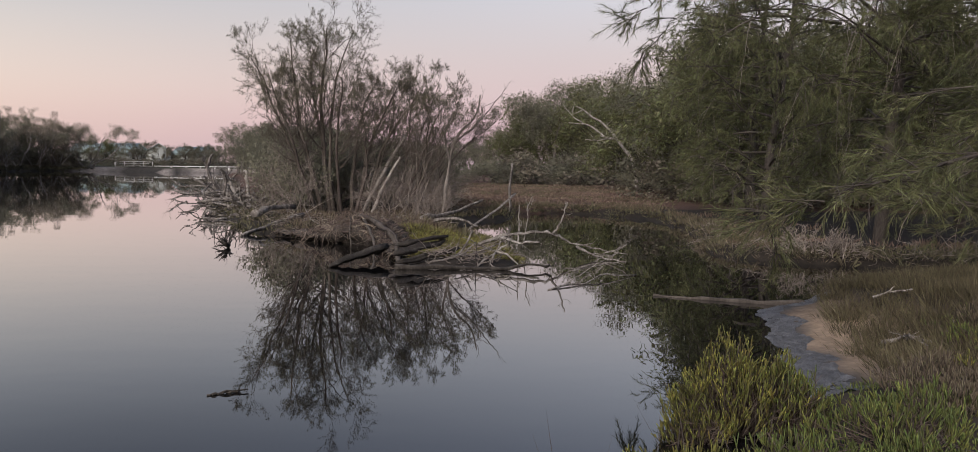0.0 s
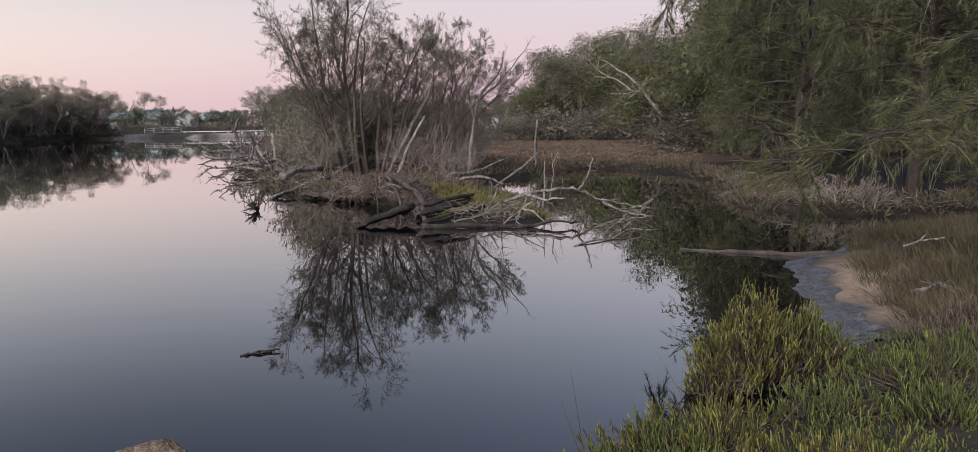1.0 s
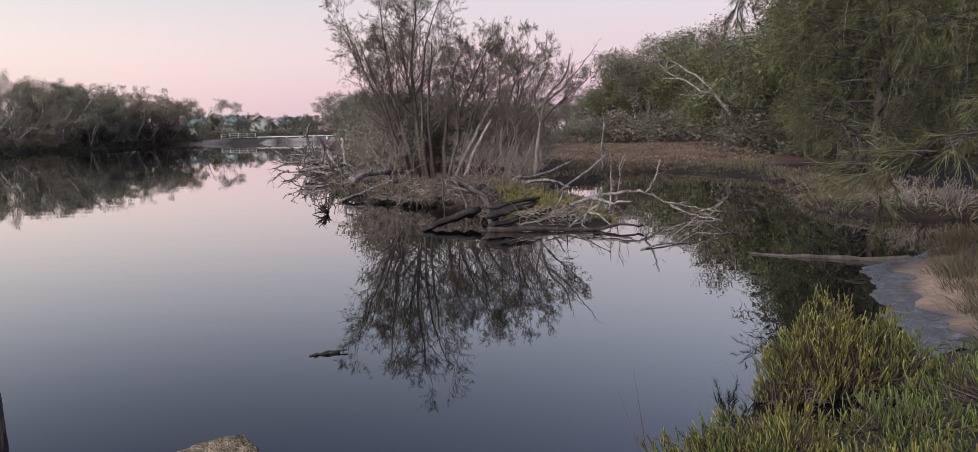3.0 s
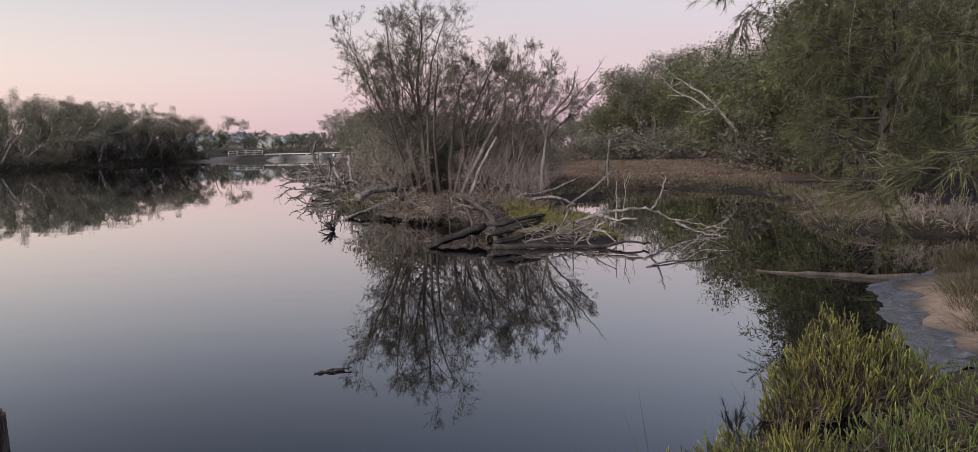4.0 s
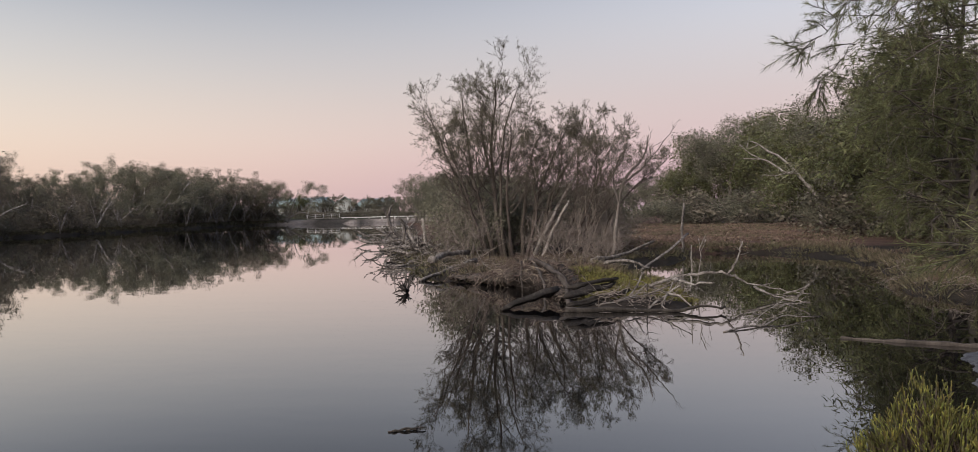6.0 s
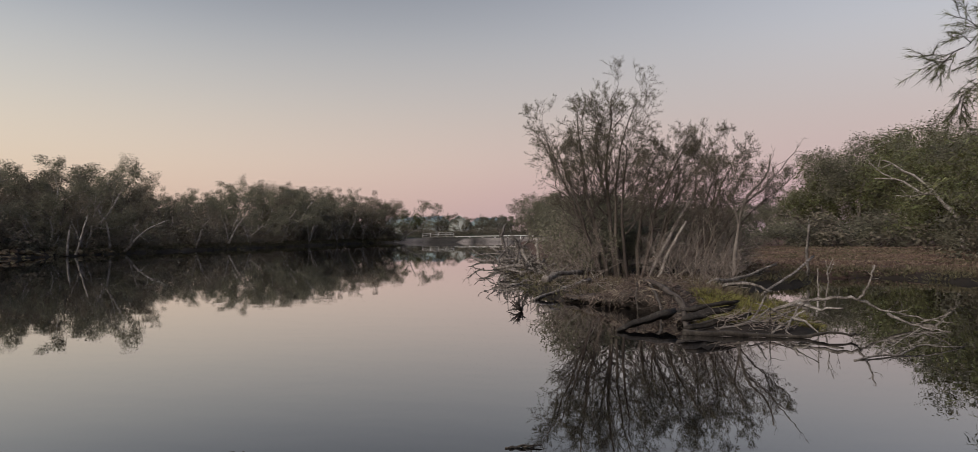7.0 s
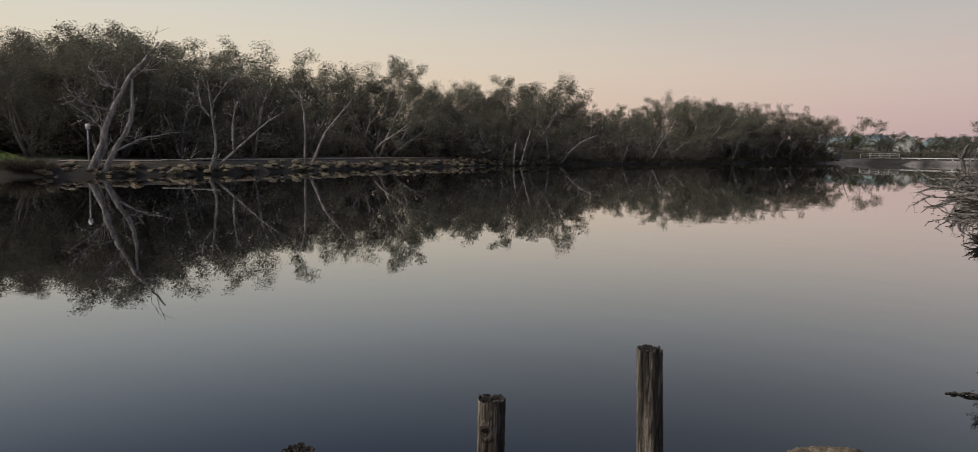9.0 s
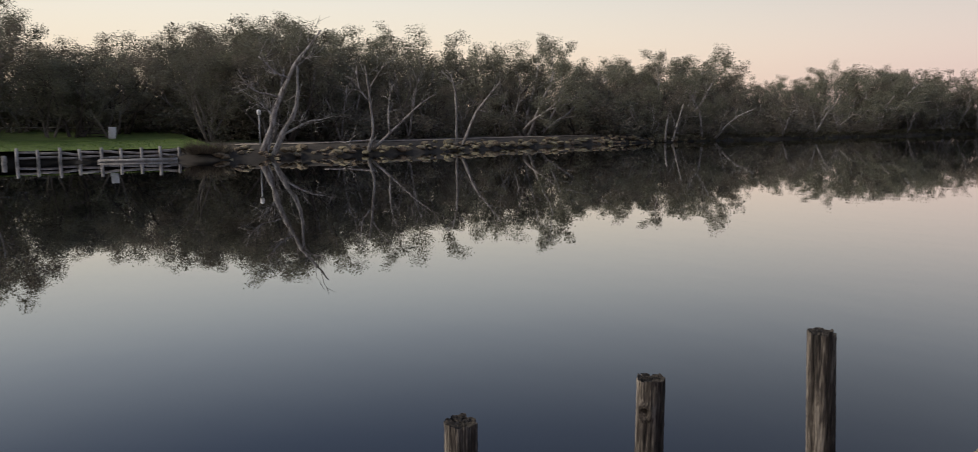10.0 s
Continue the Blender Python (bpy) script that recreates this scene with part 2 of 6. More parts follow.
    def data(self, name, material, smooth=False):
        me = bpy.data.meshes.new(name)
        v = np.concatenate(self.v)
        q = np.concatenate(self.q) if self.q else np.zeros((0, 4), int)
        t = np.concatenate(self.t) if self.t else np.zeros((0, 3), int)
        me.vertices.add(len(v))
        me.vertices.foreach_set("co", v.astype(np.float32).ravel())
        me.loops.add(q.size + t.size)
        me.loops.foreach_set("vertex_index", np.concatenate([q.ravel(), t.ravel()]).astype(np.int32))
        me.polygons.add(len(q) + len(t))
        start = np.concatenate([np.arange(len(q)) * 4, q.size + np.arange(len(t)) * 3]).astype(np.int32)
        me.polygons.foreach_set("loop_start", start)
        if smooth:
            me.polygons.foreach_set("use_smooth", np.ones(len(q) + len(t), bool))
        me.update(calc_edges=True)
        me.validate()
        me.materials.append(material)
        return me

    def part(self, name, material, parent=None, label="", smooth=False):
        ob = new(name, self.data(name, material, smooth))
        if parent is not None:
            ob.parent = parent
        return tagged(ob, label=label) if label else ob


def thing(name, at, label, category, group="", kind="", rz=0):
    e = new(name)
    e.empty_display_size = 0.2
    e.matrix_basis = pose(*at, rz=rz)
    return tagged(e, label, category, group, kind)


def bend(rng, p, d, length, n, wobble, lift=0.0):
    """A crooked line from p along d; lift bends it up (or down, below zero)."""
    pts, d = [np.array(p, float)], unit(np.array(d, float))
    for _ in range(n):
        d = unit(d + rng.normal(size=3) * wobble + np.array([0, 0, lift]))
        pts.append(pts[-1] + d * length / n)
    return np.array(pts), d


def grow(rng, lines, tips, p, d, length, r, level, levels, kids=4, wobble=0.16, lift=0.05, ratio=0.6, angle=0.7, first=0.35):
    """Grows a limb with its side limbs; lines get (points, radii, level), tips get (point, direction)."""
    n = max(3, 6 - level)
    pts, end = bend(rng, p, d, length, n, wobble, lift)
    lines.append((pts, np.linspace(r, r * (0.42 if level < levels else 0.2), n + 1), level))
    if level == levels:
        tips.append((pts[-1], end))
        tips.append((pts[-2], end))
        return
    for i in range(kids):
        s = first + (1 - first) * (i + rng.random()) / kids
        k = min(n - 1, int(s * n))
        q = pts[k] + (pts[k + 1] - pts[k]) * (s * n - k)
        t = unit(pts[k + 1] - pts[k])
        away = unit(np.cross(t, rng.normal(size=3)))
        grow(rng, lines, tips, q, t * math.cos(angle) + away * math.sin(angle), length * ratio * (1.1 - 0.4 * s) * rng.uniform(0.8, 1.2),
             r * (1 - 0.55 * s) * 0.6, level + 1, levels, kids, wobble, lift, ratio, angle, first)
    tips.append((pts[-1], end))


def wood(lines, sides=(7, 5, 4, 3, 3), least=0.0, deepest=9):
    s = Soup()
    for pts, rad, lv in lines:
        if lv > deepest:
            continue
        s.tube(pts, np.maximum(rad, least), sides[min(lv, len(sides) - 1)], cap=lv == 0)
    return s


def clumps(rng, tips, per, radius, length, width, droop=0.0, flat=0.7, far=False):
    """Leaves in loose clumps round the tips."""
    s = Soup()
    tp, td = np.array([t[0] for t in tips]), np.array([t[1] for t in tips])
    p = np.repeat(tp, per, 0) + rng.normal(size=(len(tp) * per, 3)).clip(-1.15, 1.15) * radius * np.array([1, 1, flat])
    a = rng.normal(size=p.shape) * 0.8 + np.repeat(td, per, 0) * 0.5 + np.array([0, 0, -droop])
    (s.flecks if far else s.leaves)(p, a, length * rng.uniform(0.6, 1.3, len(p)), width * rng.uniform(0.7, 1.3, len(p)), rng)
    return s


# ---------------------------------------------------------------- the ground, one sheet, and the water
NEAR = [(-1.5, -60), (-1.5, -3), (-1.7, 1.0), (-2.0, 3.0), (-2.3, 4.1), (-1.6, 4.2), (-0.6, 4.0), (0.1, 4.5), (0.8, 5.0), (1.5, 5.45), (2.1, 5.9), (2.6, 6.6), (2.9, 7.4),
        (3.2, 8.2), (3.5, 9.4), (3.75, 10.7), (4.1, 12.1), (4.9, 12.6), (5.5, 13.5), (7.2, 14.6), (9.6, 15.4), (14, 16), (40, 21), (300, 40), (300, -300), (-1.5, -300)]
EAST = [(40, 24.5), (14, 17.6), (10.5, 17.0), (7.8, 18.2), (5.8, 19.2), (5.6, 20.6), (6.2, 23), (6.9, 28), (6.7, 33.6), (5, 36.6), (3, 37.1), (1.2, 36), (0.8, 31.5),
        (-0.6, 30.4), (-1.4, 28), (-1.2, 25.6), (-0.2, 24.2), (0.3, 21), (0.7, 17.9), (0.4, 16.5), (-0.3, 16.2), (-1.6, 16.5), (-2.0, 18.6), (-2.6, 20.4), (-3.6, 21.3), (-4.8, 21.9), (-5.9, 22.6), (-7, 23.7),
        (-9, 28), (-11.5, 33.6), (-14.2, 40), (-16.6, 49), (-17.6, 53), (-20, 62), (-24, 76), (-35, 107), (-42, 125), (-48, 148), (-50, 165), (-60, 400), (700, 900), (700, 60)]
WEST = [(-51, -400), (-51.5, -40), (-51, -3), (-50.6, 5.5), (-48.8, 8), (-48.9, 12), (-50.6, 19), (-55, 28), (-60, 38), (-64, 50), (-67.5, 67), (-69, 85),
        (-73, 112), (-76, 132), (-71, 142), (-67, 140.5), (-58, 141), (-52, 150), (-50, 157), (-44, 146), (-30, 180), (-30, 900), (-900, 900), (-900, -400)]


def inside_by(poly, x, y):
    """Signed distance to a shoreline, positive on land."""
    a = np.array(poly, float)
    c = np.roll(a, -1, 0)
    best, inn = np.full(x.shape, 1e18), np.zeros(x.shape, bool)
    for (x0, y0), (x1, y1) in zip(a, c):
        dx, dy = x1 - x0, y1 - y0
        k = np.clip(((x - x0) * dx + (y - y0) * dy) / (dx * dx + dy * dy), 0, 1)
        best = np.minimum(best, (x - x0 - k * dx) ** 2 + (y - y0 - k * dy) ** 2)
        if dy:
            inn ^= ((y0 > y) != (y1 > y)) & (x < dx * (y - y0) / dy + x0)
    return np.where(inn, 1, -1) * np.sqrt(best)


def ripple(x, y, s, seed=0.0):
    """Cheap smooth unevenness between about -1 and 1."""
    return (np.sin(x * s * 1.3 + 1.7 * np.sin(y * s * 0.9 + seed) + seed) + np.sin(y * s * 1.7 + 2.1 * np.sin(x * s * 0.7 + 2 * seed) - seed)
            + 0.6 * np.sin((x + y) * s * 2.9 + seed * 3)) / 2.6


def land(x, y):
    """Ground height, and the distances from the three shores."""
    x, y = np.asarray(x, float), np.asarray(y, float)
    wob = 0.12 * ripple(x, y, 1.9, 1.0) + 0.06 * ripple(x, y, 5.3, 2.0)
    n, e, w = inside_by(NEAR, x, y) + wob, inside_by(EAST, x, y) + wob, inside_by(WEST, x, y) + wob * 2
    sand = np.clip(1.25 - np.hypot((x - 4.1) / 1.5, (y - 9.9) / 2.6), 0, 1)
    n_, e_, w_ = np.maximum(n, 0), np.maximum(e, 0), np.maximum(w, 0)
    hn = np.where(n > 0, (0.6 * (1 - sand) + 0.05 * sand) * (1 - np.exp(-n_ / (1.1 + 1.5 * sand))), 0.5 * n)
    top = np.where(y < 26, 0.1 + 0.22 * np.clip((y - 17.5) / 4, 0, 1) * np.clip(-x - 1.0, 0, 1) + 0.16 * np.clip((x - 3) / 3, 0, 1), 0.3)
    top = top + 0.2 * np.exp(-((x + 1.5) / 1.1) ** 2 - ((y - 20.8) / 2.0) ** 2)
    he = np.where(e > 0, top * (1 - np.exp(-e_ / 0.35)) + 0.003 * np.clip(e, 0, 40), 0.6 * e)
    hw = np.where(w > 0, 0.72 * (1 - np.exp(-w_ / 0.7)) + 0.012 * np.clip(w, 0, 100), 0.5 * w)
    h = np.maximum(np.maximum(hn, he), hw)
    h = np.maximum(h, -0.8) + 0.02 * ripple(x, y, 3.1, 4.0) * (h > 0.03)
    return h, n, e, w


def ground_z(x, y):
    return float(land(np.array([x]), np.array([y]))[0][0])


RINGS, SPOKES = 210, 500
rr = 0.25 * (2600 / 0.25) ** (np.linspace(0, 1, RINGS))
aa = np.arange(SPOKES) * 2 * np.pi / SPOKES
gx, gy = (rr[:, None] * np.sin(aa)).ravel(), (rr[:, None] * np.cos(aa)).ravel()
gz, gn, ge, gw = land(gx, gy)
g = Soup()
i, j = np.arange(RINGS - 1)[:, None] * SPOKES, np.arange(SPOKES)[None]
j2 = (j + 1) % SPOKES
g.add(np.vstack([np.stack([gx, gy, gz], 1), [(0, 0, gz[:SPOKES].mean())]]), np.stack([i + j, i + SPOKES + j, i + SPOKES + j2, i + j2], -1).reshape(-1, 4),
      [(RINGS * SPOKES, s, (s + 1) % SPOKES) for s in range(SPOKES)])
ground = g.part("ground", M_GROUND, smooth=True)
tagged(ground, "brown soil, sand and leaf litter rising from the water", "ground", kind="structure")
tint = np.tile((0.04, 0.032, 0.024), (len(gx) + 1, 1))
G = slice(0, len(gx))


def tone(mask, c):
    f = np.clip(mask, 0, 1)[:, None]
    tint[G] = tint[G] * (1 - f) + np.array(c) * f


tone((gw > 0) * 1.0, (0.06, 0.05, 0.038))
tone((gw > 9) * 1.0, (0.05, 0.06, 0.025))
tone((ge > 0) * (gy > 36) * 1.0, (0.1, 0.06, 0.045))
tone(np.clip(1 - np.abs(gz - 0.04) / 0.12, 0, 1) * (gn < 3), (0.025, 0.022, 0.02))
tone((ge > 0) * (gy < 37) * 1.0, (0.024, 0.019, 0.015))
beach = np.clip(2.0 - np.hypot((gx - 4.3) / 1.15, (gy - 10.0) / 2.6) * 1.6, 0, 1)
tone(beach * (gn > 0), (0.27, 0.205, 0.15))
tone(np.clip((0.5 - gn) * 5 + 0.6 * ripple(gx, gy, 3.0, 7.0), 0, 1) * (beach > 0.02), (0.05, 0.054, 0.06))
tone(np.clip((4.5 - gw) * 0.6, 0, 1) * (gw > -0.3) * (gy > 134) * (gx > -82) * (gx < -40), (0.36, 0.315, 0.28))
tone((gz < 0) * 1.0, (0.02, 0.018, 0.014))
ca = ground.data.attributes.new("tint", "FLOAT_COLOR", "POINT")
ca.data.foreach_set("color", np.hstack([tint, np.ones((len(tint), 1))]).astype(np.float32).ravel())

wat = Soup()
ww = 3000
wat.add([(-ww, -ww, 0), (ww, -ww, 0), (ww, ww, 0), (-ww, ww, 0)], [(0, 1, 2, 3)])
water = tagged(wat.part("water", M_WATER), "still dark water mirroring the dusk sky", "water", kind="structure")


def smooth_line(pts, step=4):
    """A rounder line through the given points."""
    p = np.array(pts, float)
    if len(p) < 3:
        k = np.linspace(0, 1, step + 1)[:, None]
        return p[0] + (p[-1] - p[0]) * k
    q = np.vstack([2 * p[0] - p[1], p, 2 * p[-1] - p[-2]])
    out = []
    for i in range(1, len(q) - 2):
        for t in np.arange(step) / step:
            out.append(0.5 * (2 * q[i] + (q[i + 1] - q[i - 1]) * t + (2 * q[i - 1] - 5 * q[i] + 4 * q[i + 1] - q[i + 2]) * t * t
                              + (3 * q[i] - q[i - 1] - 3 * q[i + 1] + q[i + 2]) * t ** 3))
    return np.array(out + [p[-1]])


def limbs(name, runs, material, label, category, group="", twigs=0, seed=1, sides=9, twig_len=0.5, twig_r=0.012, flute=0.24):
    """Dead wood as one piece: runs of (points, radius at the start, radius at the end), with some bare twigs."""
    rng = np.random.default_rng(seed)
    s = Soup()
    for pts, r0, r1 in runs:
        p = smooth_line(pts)
        n = len(p)
        rad = np.linspace(r0, r1, n) * (1 + 0.13 * rng.normal(size=n).clip(-1.5, 1.5))
        p = p + rng.normal(size=p.shape) * min(r0, 0.05) * 0.35
        if flute > 0.3:
            rad[0], rad[-1] = rad[0] * 0.6, rad[-1] * 0.55
        groove = 1 + flute * rng.normal(size=(1, sides)).clip(-1.4, 1.4) + 0.1 * rng.normal(size=(n, sides)).clip(-1.5, 1.5)
        s.tube(p, np.maximum(rad, 0.004), sides, ridge=groove)
        for _ in range(twigs):
            k = int(rng.integers(n // 3, n))
            d = unit(p[min(k + 1, n - 1)] - p[max(k - 1, 0)]) * 0.7 + rng.normal(size=3) * 0.6 + np.array([0, 0, 0.25])
            tl = twig_len * rng.uniform(0.4, 1.2)
            tp, te = bend(rng, p[k], d, tl, 4, 0.22, 0.03)
            tr = min(twig_r, rad[k] * 0.6)
            s.tube(tp, np.linspace(tr, tr * 0.35, 5), 4)
            for _ in range(2):
                t2, _e = bend(rng, tp[int(rng.integers(1, 4))], te + rng.normal(size=3) * 0.6, tl * 0.45, 3, 0.2)
                s.tube(t2, np.linspace(tr * 0.5, tr * 0.2, 4), 3)
    return tagged(s.part(name, material, smooth=flute < 0.3), label, category, group)


# ---------------------------------------------------------------- woods on the west bank
def bush_tree(seed, leafmat, barkmat, height=10.0, stems=3, spread=0.35, per=58, leaf=(0.1, 0.068), levels=3, puff=0.36, lift=0.06, kids=3, droop=0.0,
              first=0.3, trunk=0.17, label="grey-green paperbark tree with several stems on the bank", name="tree", far=True, base=0.15, inside=3):
    """A many-stemmed tree about height tall: trunk and limbs in one part, the crown of leaves in another."""
    rng = np.random.default_rng(seed)
    lines, tips = [], []
    for k in range(stems):
        az = 2 * math.pi * (k + rng.random() * 0.6) / stems
        d = (math.cos(az) * spread, math.sin(az) * spread, 1)
        grow(rng, lines, tips, (base * math.cos(az), base * math.sin(az), -0.3), d, height * rng.uniform(0.62, 0.8), trunk * rng.uniform(0.75, 1.1), 0, levels,
             kids=kids, lift=lift, first=first)
    e = thing(name, (0, 0, 0), label, "tree" if name == "tree" else "shrub", "trees on the bank" if name == "tree" else "shrubs on the bank")
    top = max(t[0][2] for t in tips)
    wood(lines, (5, 3, 3, 3) if name == "tree" else (3, 3, 3), 0.014, levels - 1 if name == "tree" else 0).part("trunk", barkmat, e)
    if name == "tree":
        tips = tips + [(p_[k], unit(p_[k] - p_[k - 1])) for p_, _r, lv in lines if lv == levels - 1 for k in (1, 2)]
    c = clumps(rng, tips, per, puff, leaf[0], leaf[1], droop, far=far)
    # larger leaves inside the crown close it
    inner = [(p_[k], unit(p_[k] - p_[k - 1])) for p_, _r, lv in lines if 1 <= lv < levels for k in range(2, len(p_))]
    q = np.repeat(np.array([t[0] for t in inner]), inside, 0)
    if len(q):
        c.flecks(q + rng.normal(size=q.shape) * puff * 0.6, rng.normal(size=q.shape), rng.uniform(0.18, 0.32, len(q)), rng.uniform(0.14, 0.26, len(q)), rng)
    c.part("crown", leafmat, e)
    return e, top


LOW = "low dense dark shrub at the water's edge"
TREES = [bush_tree(11, M_LEAF_DARK, M_DARKBARK, 10, 4, 0.4, first=0.15), bush_tree(12, M_LEAF_BROWN, M_DARKBARK, 10, 5, 0.5, first=0.12),
         bush_tree(13, M_LEAF_GREY, M_BARK, 10, 3, 0.3, first=0.25), bush_tree(14, M_LEAF_DARK, M_BARK, 10, 6, 0.6, first=0.12),
         bush_tree(15, M_LEAF_GREY, M_PALEBARK, 10, 4, 0.6, first=0.3), bush_tree(16, M_LEAF_BROWN, M_PALEBARK, 10, 3, 0.3, first=0.3),
         bush_tree(17, M_LEAF_DARK, M_DARKBARK, 4, 7, 1.0, 13, (0.17, 0.14), 2, 0.36, 0.03, 3, 0, 0.1, 0.06, LOW, "shrub", True, 0.5),
         bush_tree(18, M_LEAF_BROWN, M_BARK, 4, 7, 1.2, 13, (0.17, 0.14), 2, 0.36, 0.03, 3, 0, 0.1, 0.06, LOW, "shrub", True, 0.6),
         bush_tree(19, M_LEAF_GREY, M_BARK, 4, 8, 0.8, 24, (0.16, 0.055), 2, 0.32, 0.05, 4, 0, 0.1, 0.05, "dense grey-green shrub behind the driftwood", "shrub", False, 0.5),
         bush_tree(20, M_NEEDLE, M_DARKBARK, 10, 3, 0.3, 22, (0.36, 0.05), 3, 0.5, 0.05, 4, 0.5, 0.1, 0.16, "feathery olive-green casuarina behind the inlet", "tree", True),
         bush_tree(21, M_LEAF_GREY, M_BARK, 10, 3, 0.4, 36, (0.13, 0.085), 3, 0.45, 0.05, 4, 0.2, 0.12, 0.15, "olive-grey paperbark with fine leaves behind the inlet", "tree", True)]
USED = [False] * len(TREES)


def plant(kind, x, y, height, rz, wide=1.0, low=0.0):
    """One more tree of that kind with its top at height above the ground."""
    e, top = TREES[kind]
    k = height / top
    sx, sz = k * wide / e.scale.x, k / e.scale.z
    m4 = pose(x, y, ground_z(x, y) - low, 0, 0, rz) @ Matrix.Diagonal((sx, sx, sz, 1))
    if not USED[kind]:
        USED[kind] = True
        e.matrix_basis = m4
        return e
    return copy_thing(e, m4)


# the skyline of the west woods: bearing in degrees, slope of its top
SKYLINE = [(-125, 0.13), (-92.5, 0.13), (-91, 0.106), (-89.7, 0.084), (-87.5, 0.084), (-84.3, 0.104), (-80.2, 0.122), (-76.7, 0.126), (-72.7, 0.115), (-70.5, 0.09), (-67.2, 0.11), (-64.9, 0.088),
           (-61.1, 0.086), (-58.3, 0.105), (-55.5, 0.08), (-52.2, 0.071), (-48.1, 0.085), (-43.6, 0.053), (-41, 0.054), (-38.6, 0.064), (-36.8, 0.068), (-34.6, 0.06), (-31.6, 0.056), (-29.1, 0.055), (-27.1, 0.044),
           (-26.4, 0.03)]
EYE_Z = 2.1
shore = [Vector(p).to_3d() for p in WEST[1:15]]
rng = np.random.default_rng(5)
lengths = np.cumsum([0] + [(shore[k + 1] - shore[k]).length for k in range(len(shore) - 1)])


def along(s, off):
    """A point s metres along the west shore and off metres inland."""
    k = min(len(shore) - 2, max(0, int(np.searchsorted(lengths, s)) - 1))
    d = (shore[k + 1] - shore[k]).normalized()
    p = shore[k] + d * (s - lengths[k])
    return p.x - d.y * off, p.y + d.x * off


def skyline(line, bearing):
    return float(np.interp(bearing, [b_ for b_, _ in line], [t_ for _, t_ in line]))


s = 8.0
while s < lengths[-1] + 0.5:
    far_off = s > 95
    for row, (off, share) in enumerate([(2.2, 0.55), (7.0, 0.82), (12.5, 0.97), (20, 1.0)]):
        x, y = along(s + rng.uniform(-1.8, 1.8), off + rng.uniform(-1.3, 1.3))
        bearing = math.degrees(math.atan2(x, y))
        lawn = bearing < -77
        if far_off and row == 3:
            continue
        if (lawn and row < 1) or (not far_off and row == 0) or (bearing < -57 and row == 1 and off < 9):
            off = 9.5
            if lawn or row == 0:
                continue
            x, y = along(s, off)
        dist = math.hypot(x, y)
        top = EYE_Z + dist * skyline(SKYLINE, bearing)
        plant((2, 4, 5, 5, 1, 2)[int(rng.integers(0, 6))] if far_off else int(rng.integers(0, 6)), x, y, (top - ground_z(x, y)) * share * rng.uniform(0.88, 1.0) * (1.07 if far_off else 1), rng.uniform(0, 360), rng.uniform(0.85, 1.15))
    # low growth that closes the wood beneath the crowns
    for off in ((27,) if s < 53 else (15, 23, 27) if s < 60 else (9, 16, 23) if s < 92 else (0.9, 5, 9) if s < 150 else (5, 9)):
        x, y = along(s + rng.uniform(-1.5, 1.5), off + rng.uniform(-0.7, 0.7))
        plant(int(rng.integers(6, 8)), x, y, rng.uniform(2.0, 3.4) * (0.55 if off < 2 else 1), rng.uniform(0, 360), 1.25)
        if s > 60 and off > 2:
            x, y = along(s + 2.2, off + rng.uniform(-0.7, 0.7))
            plant(int(rng.integers(6, 8)), x, y, rng.uniform(1.4, 2.6), rng.uniform(0, 360), 1.2)
    s += 4.6

# a last, close row at the back that shuts out the light between the stems
for s in np.arange(6, 152, 4.6):
    deep = 26 if s < 104 else 17
    x, y = along(s + rng.uniform(-1, 1), deep + rng.uniform(-1.5, 1.5))
    bearing, dist = math.degrees(math.atan2(x, y)), math.hypot(x, y)
    top = EYE_Z + dist * skyline(SKYLINE, bearing)
    plant(int(rng.integers(0, 4)), x, y, (top - ground_z(x, y)) * rng.uniform(0.9, 1.0), rng.uniform(0, 360), rng.uniform(1.0, 1.3))
    for off in (deep - 2, deep + 3):
        x, y = along(s + rng.uniform(-2, 2), off)
        plant(6 + int(s) % 2, x, y, rng.uniform(3.0, 4.4), rng.uniform(0, 360), 1.3)

# the wood's far end stands close together
for s in np.linspace(152, lengths[-1] + 0.5, 15):
    x, y = along(s, rng.uniform(1.5, 7))
    bearing, dist = math.degrees(math.atan2(x, y)), math.hypot(x, y)
    top = EYE_Z + dist * skyline(SKYLINE, bearing)
    plant((4, 5, 2, 5)[int(s) % 4], x, y, (top - ground_z(x, y)) * rng.uniform(0.75, 1.0), rng.uniform(0, 360), 1.25)

# taller crowns that stand out of the wood
for bearing, dist, slope in [(-58.6, 80, 0.106), (-57.6, 82, 0.1), (-67.3, 74, 0.111), (-48.3, 96, 0.087), (-76.5, 74, 0.127), (-91.8, 72, 0.13)]:
    x, y = dist * math.sin(radians(bearing)), dist * math.cos(radians(bearing))
    plant(4, x, y, EYE_Z + dist * slope - ground_z(x, y), 60 * bearing, 0.8)

# feathery trees that hang over the lawn
for kind, bearing, dist, high in [(5, -95.0, 58, 10.4), (10, -90.0, 64, 6.8), (10, -88.0, 66, 6.6), (1, -86.0, 68, 7.2)]:
    x, y = dist * math.sin(radians(bearing)), dist * math.cos(radians(bearing))
    plant(kind, x, y, high, 50 * bearing, 1.0)

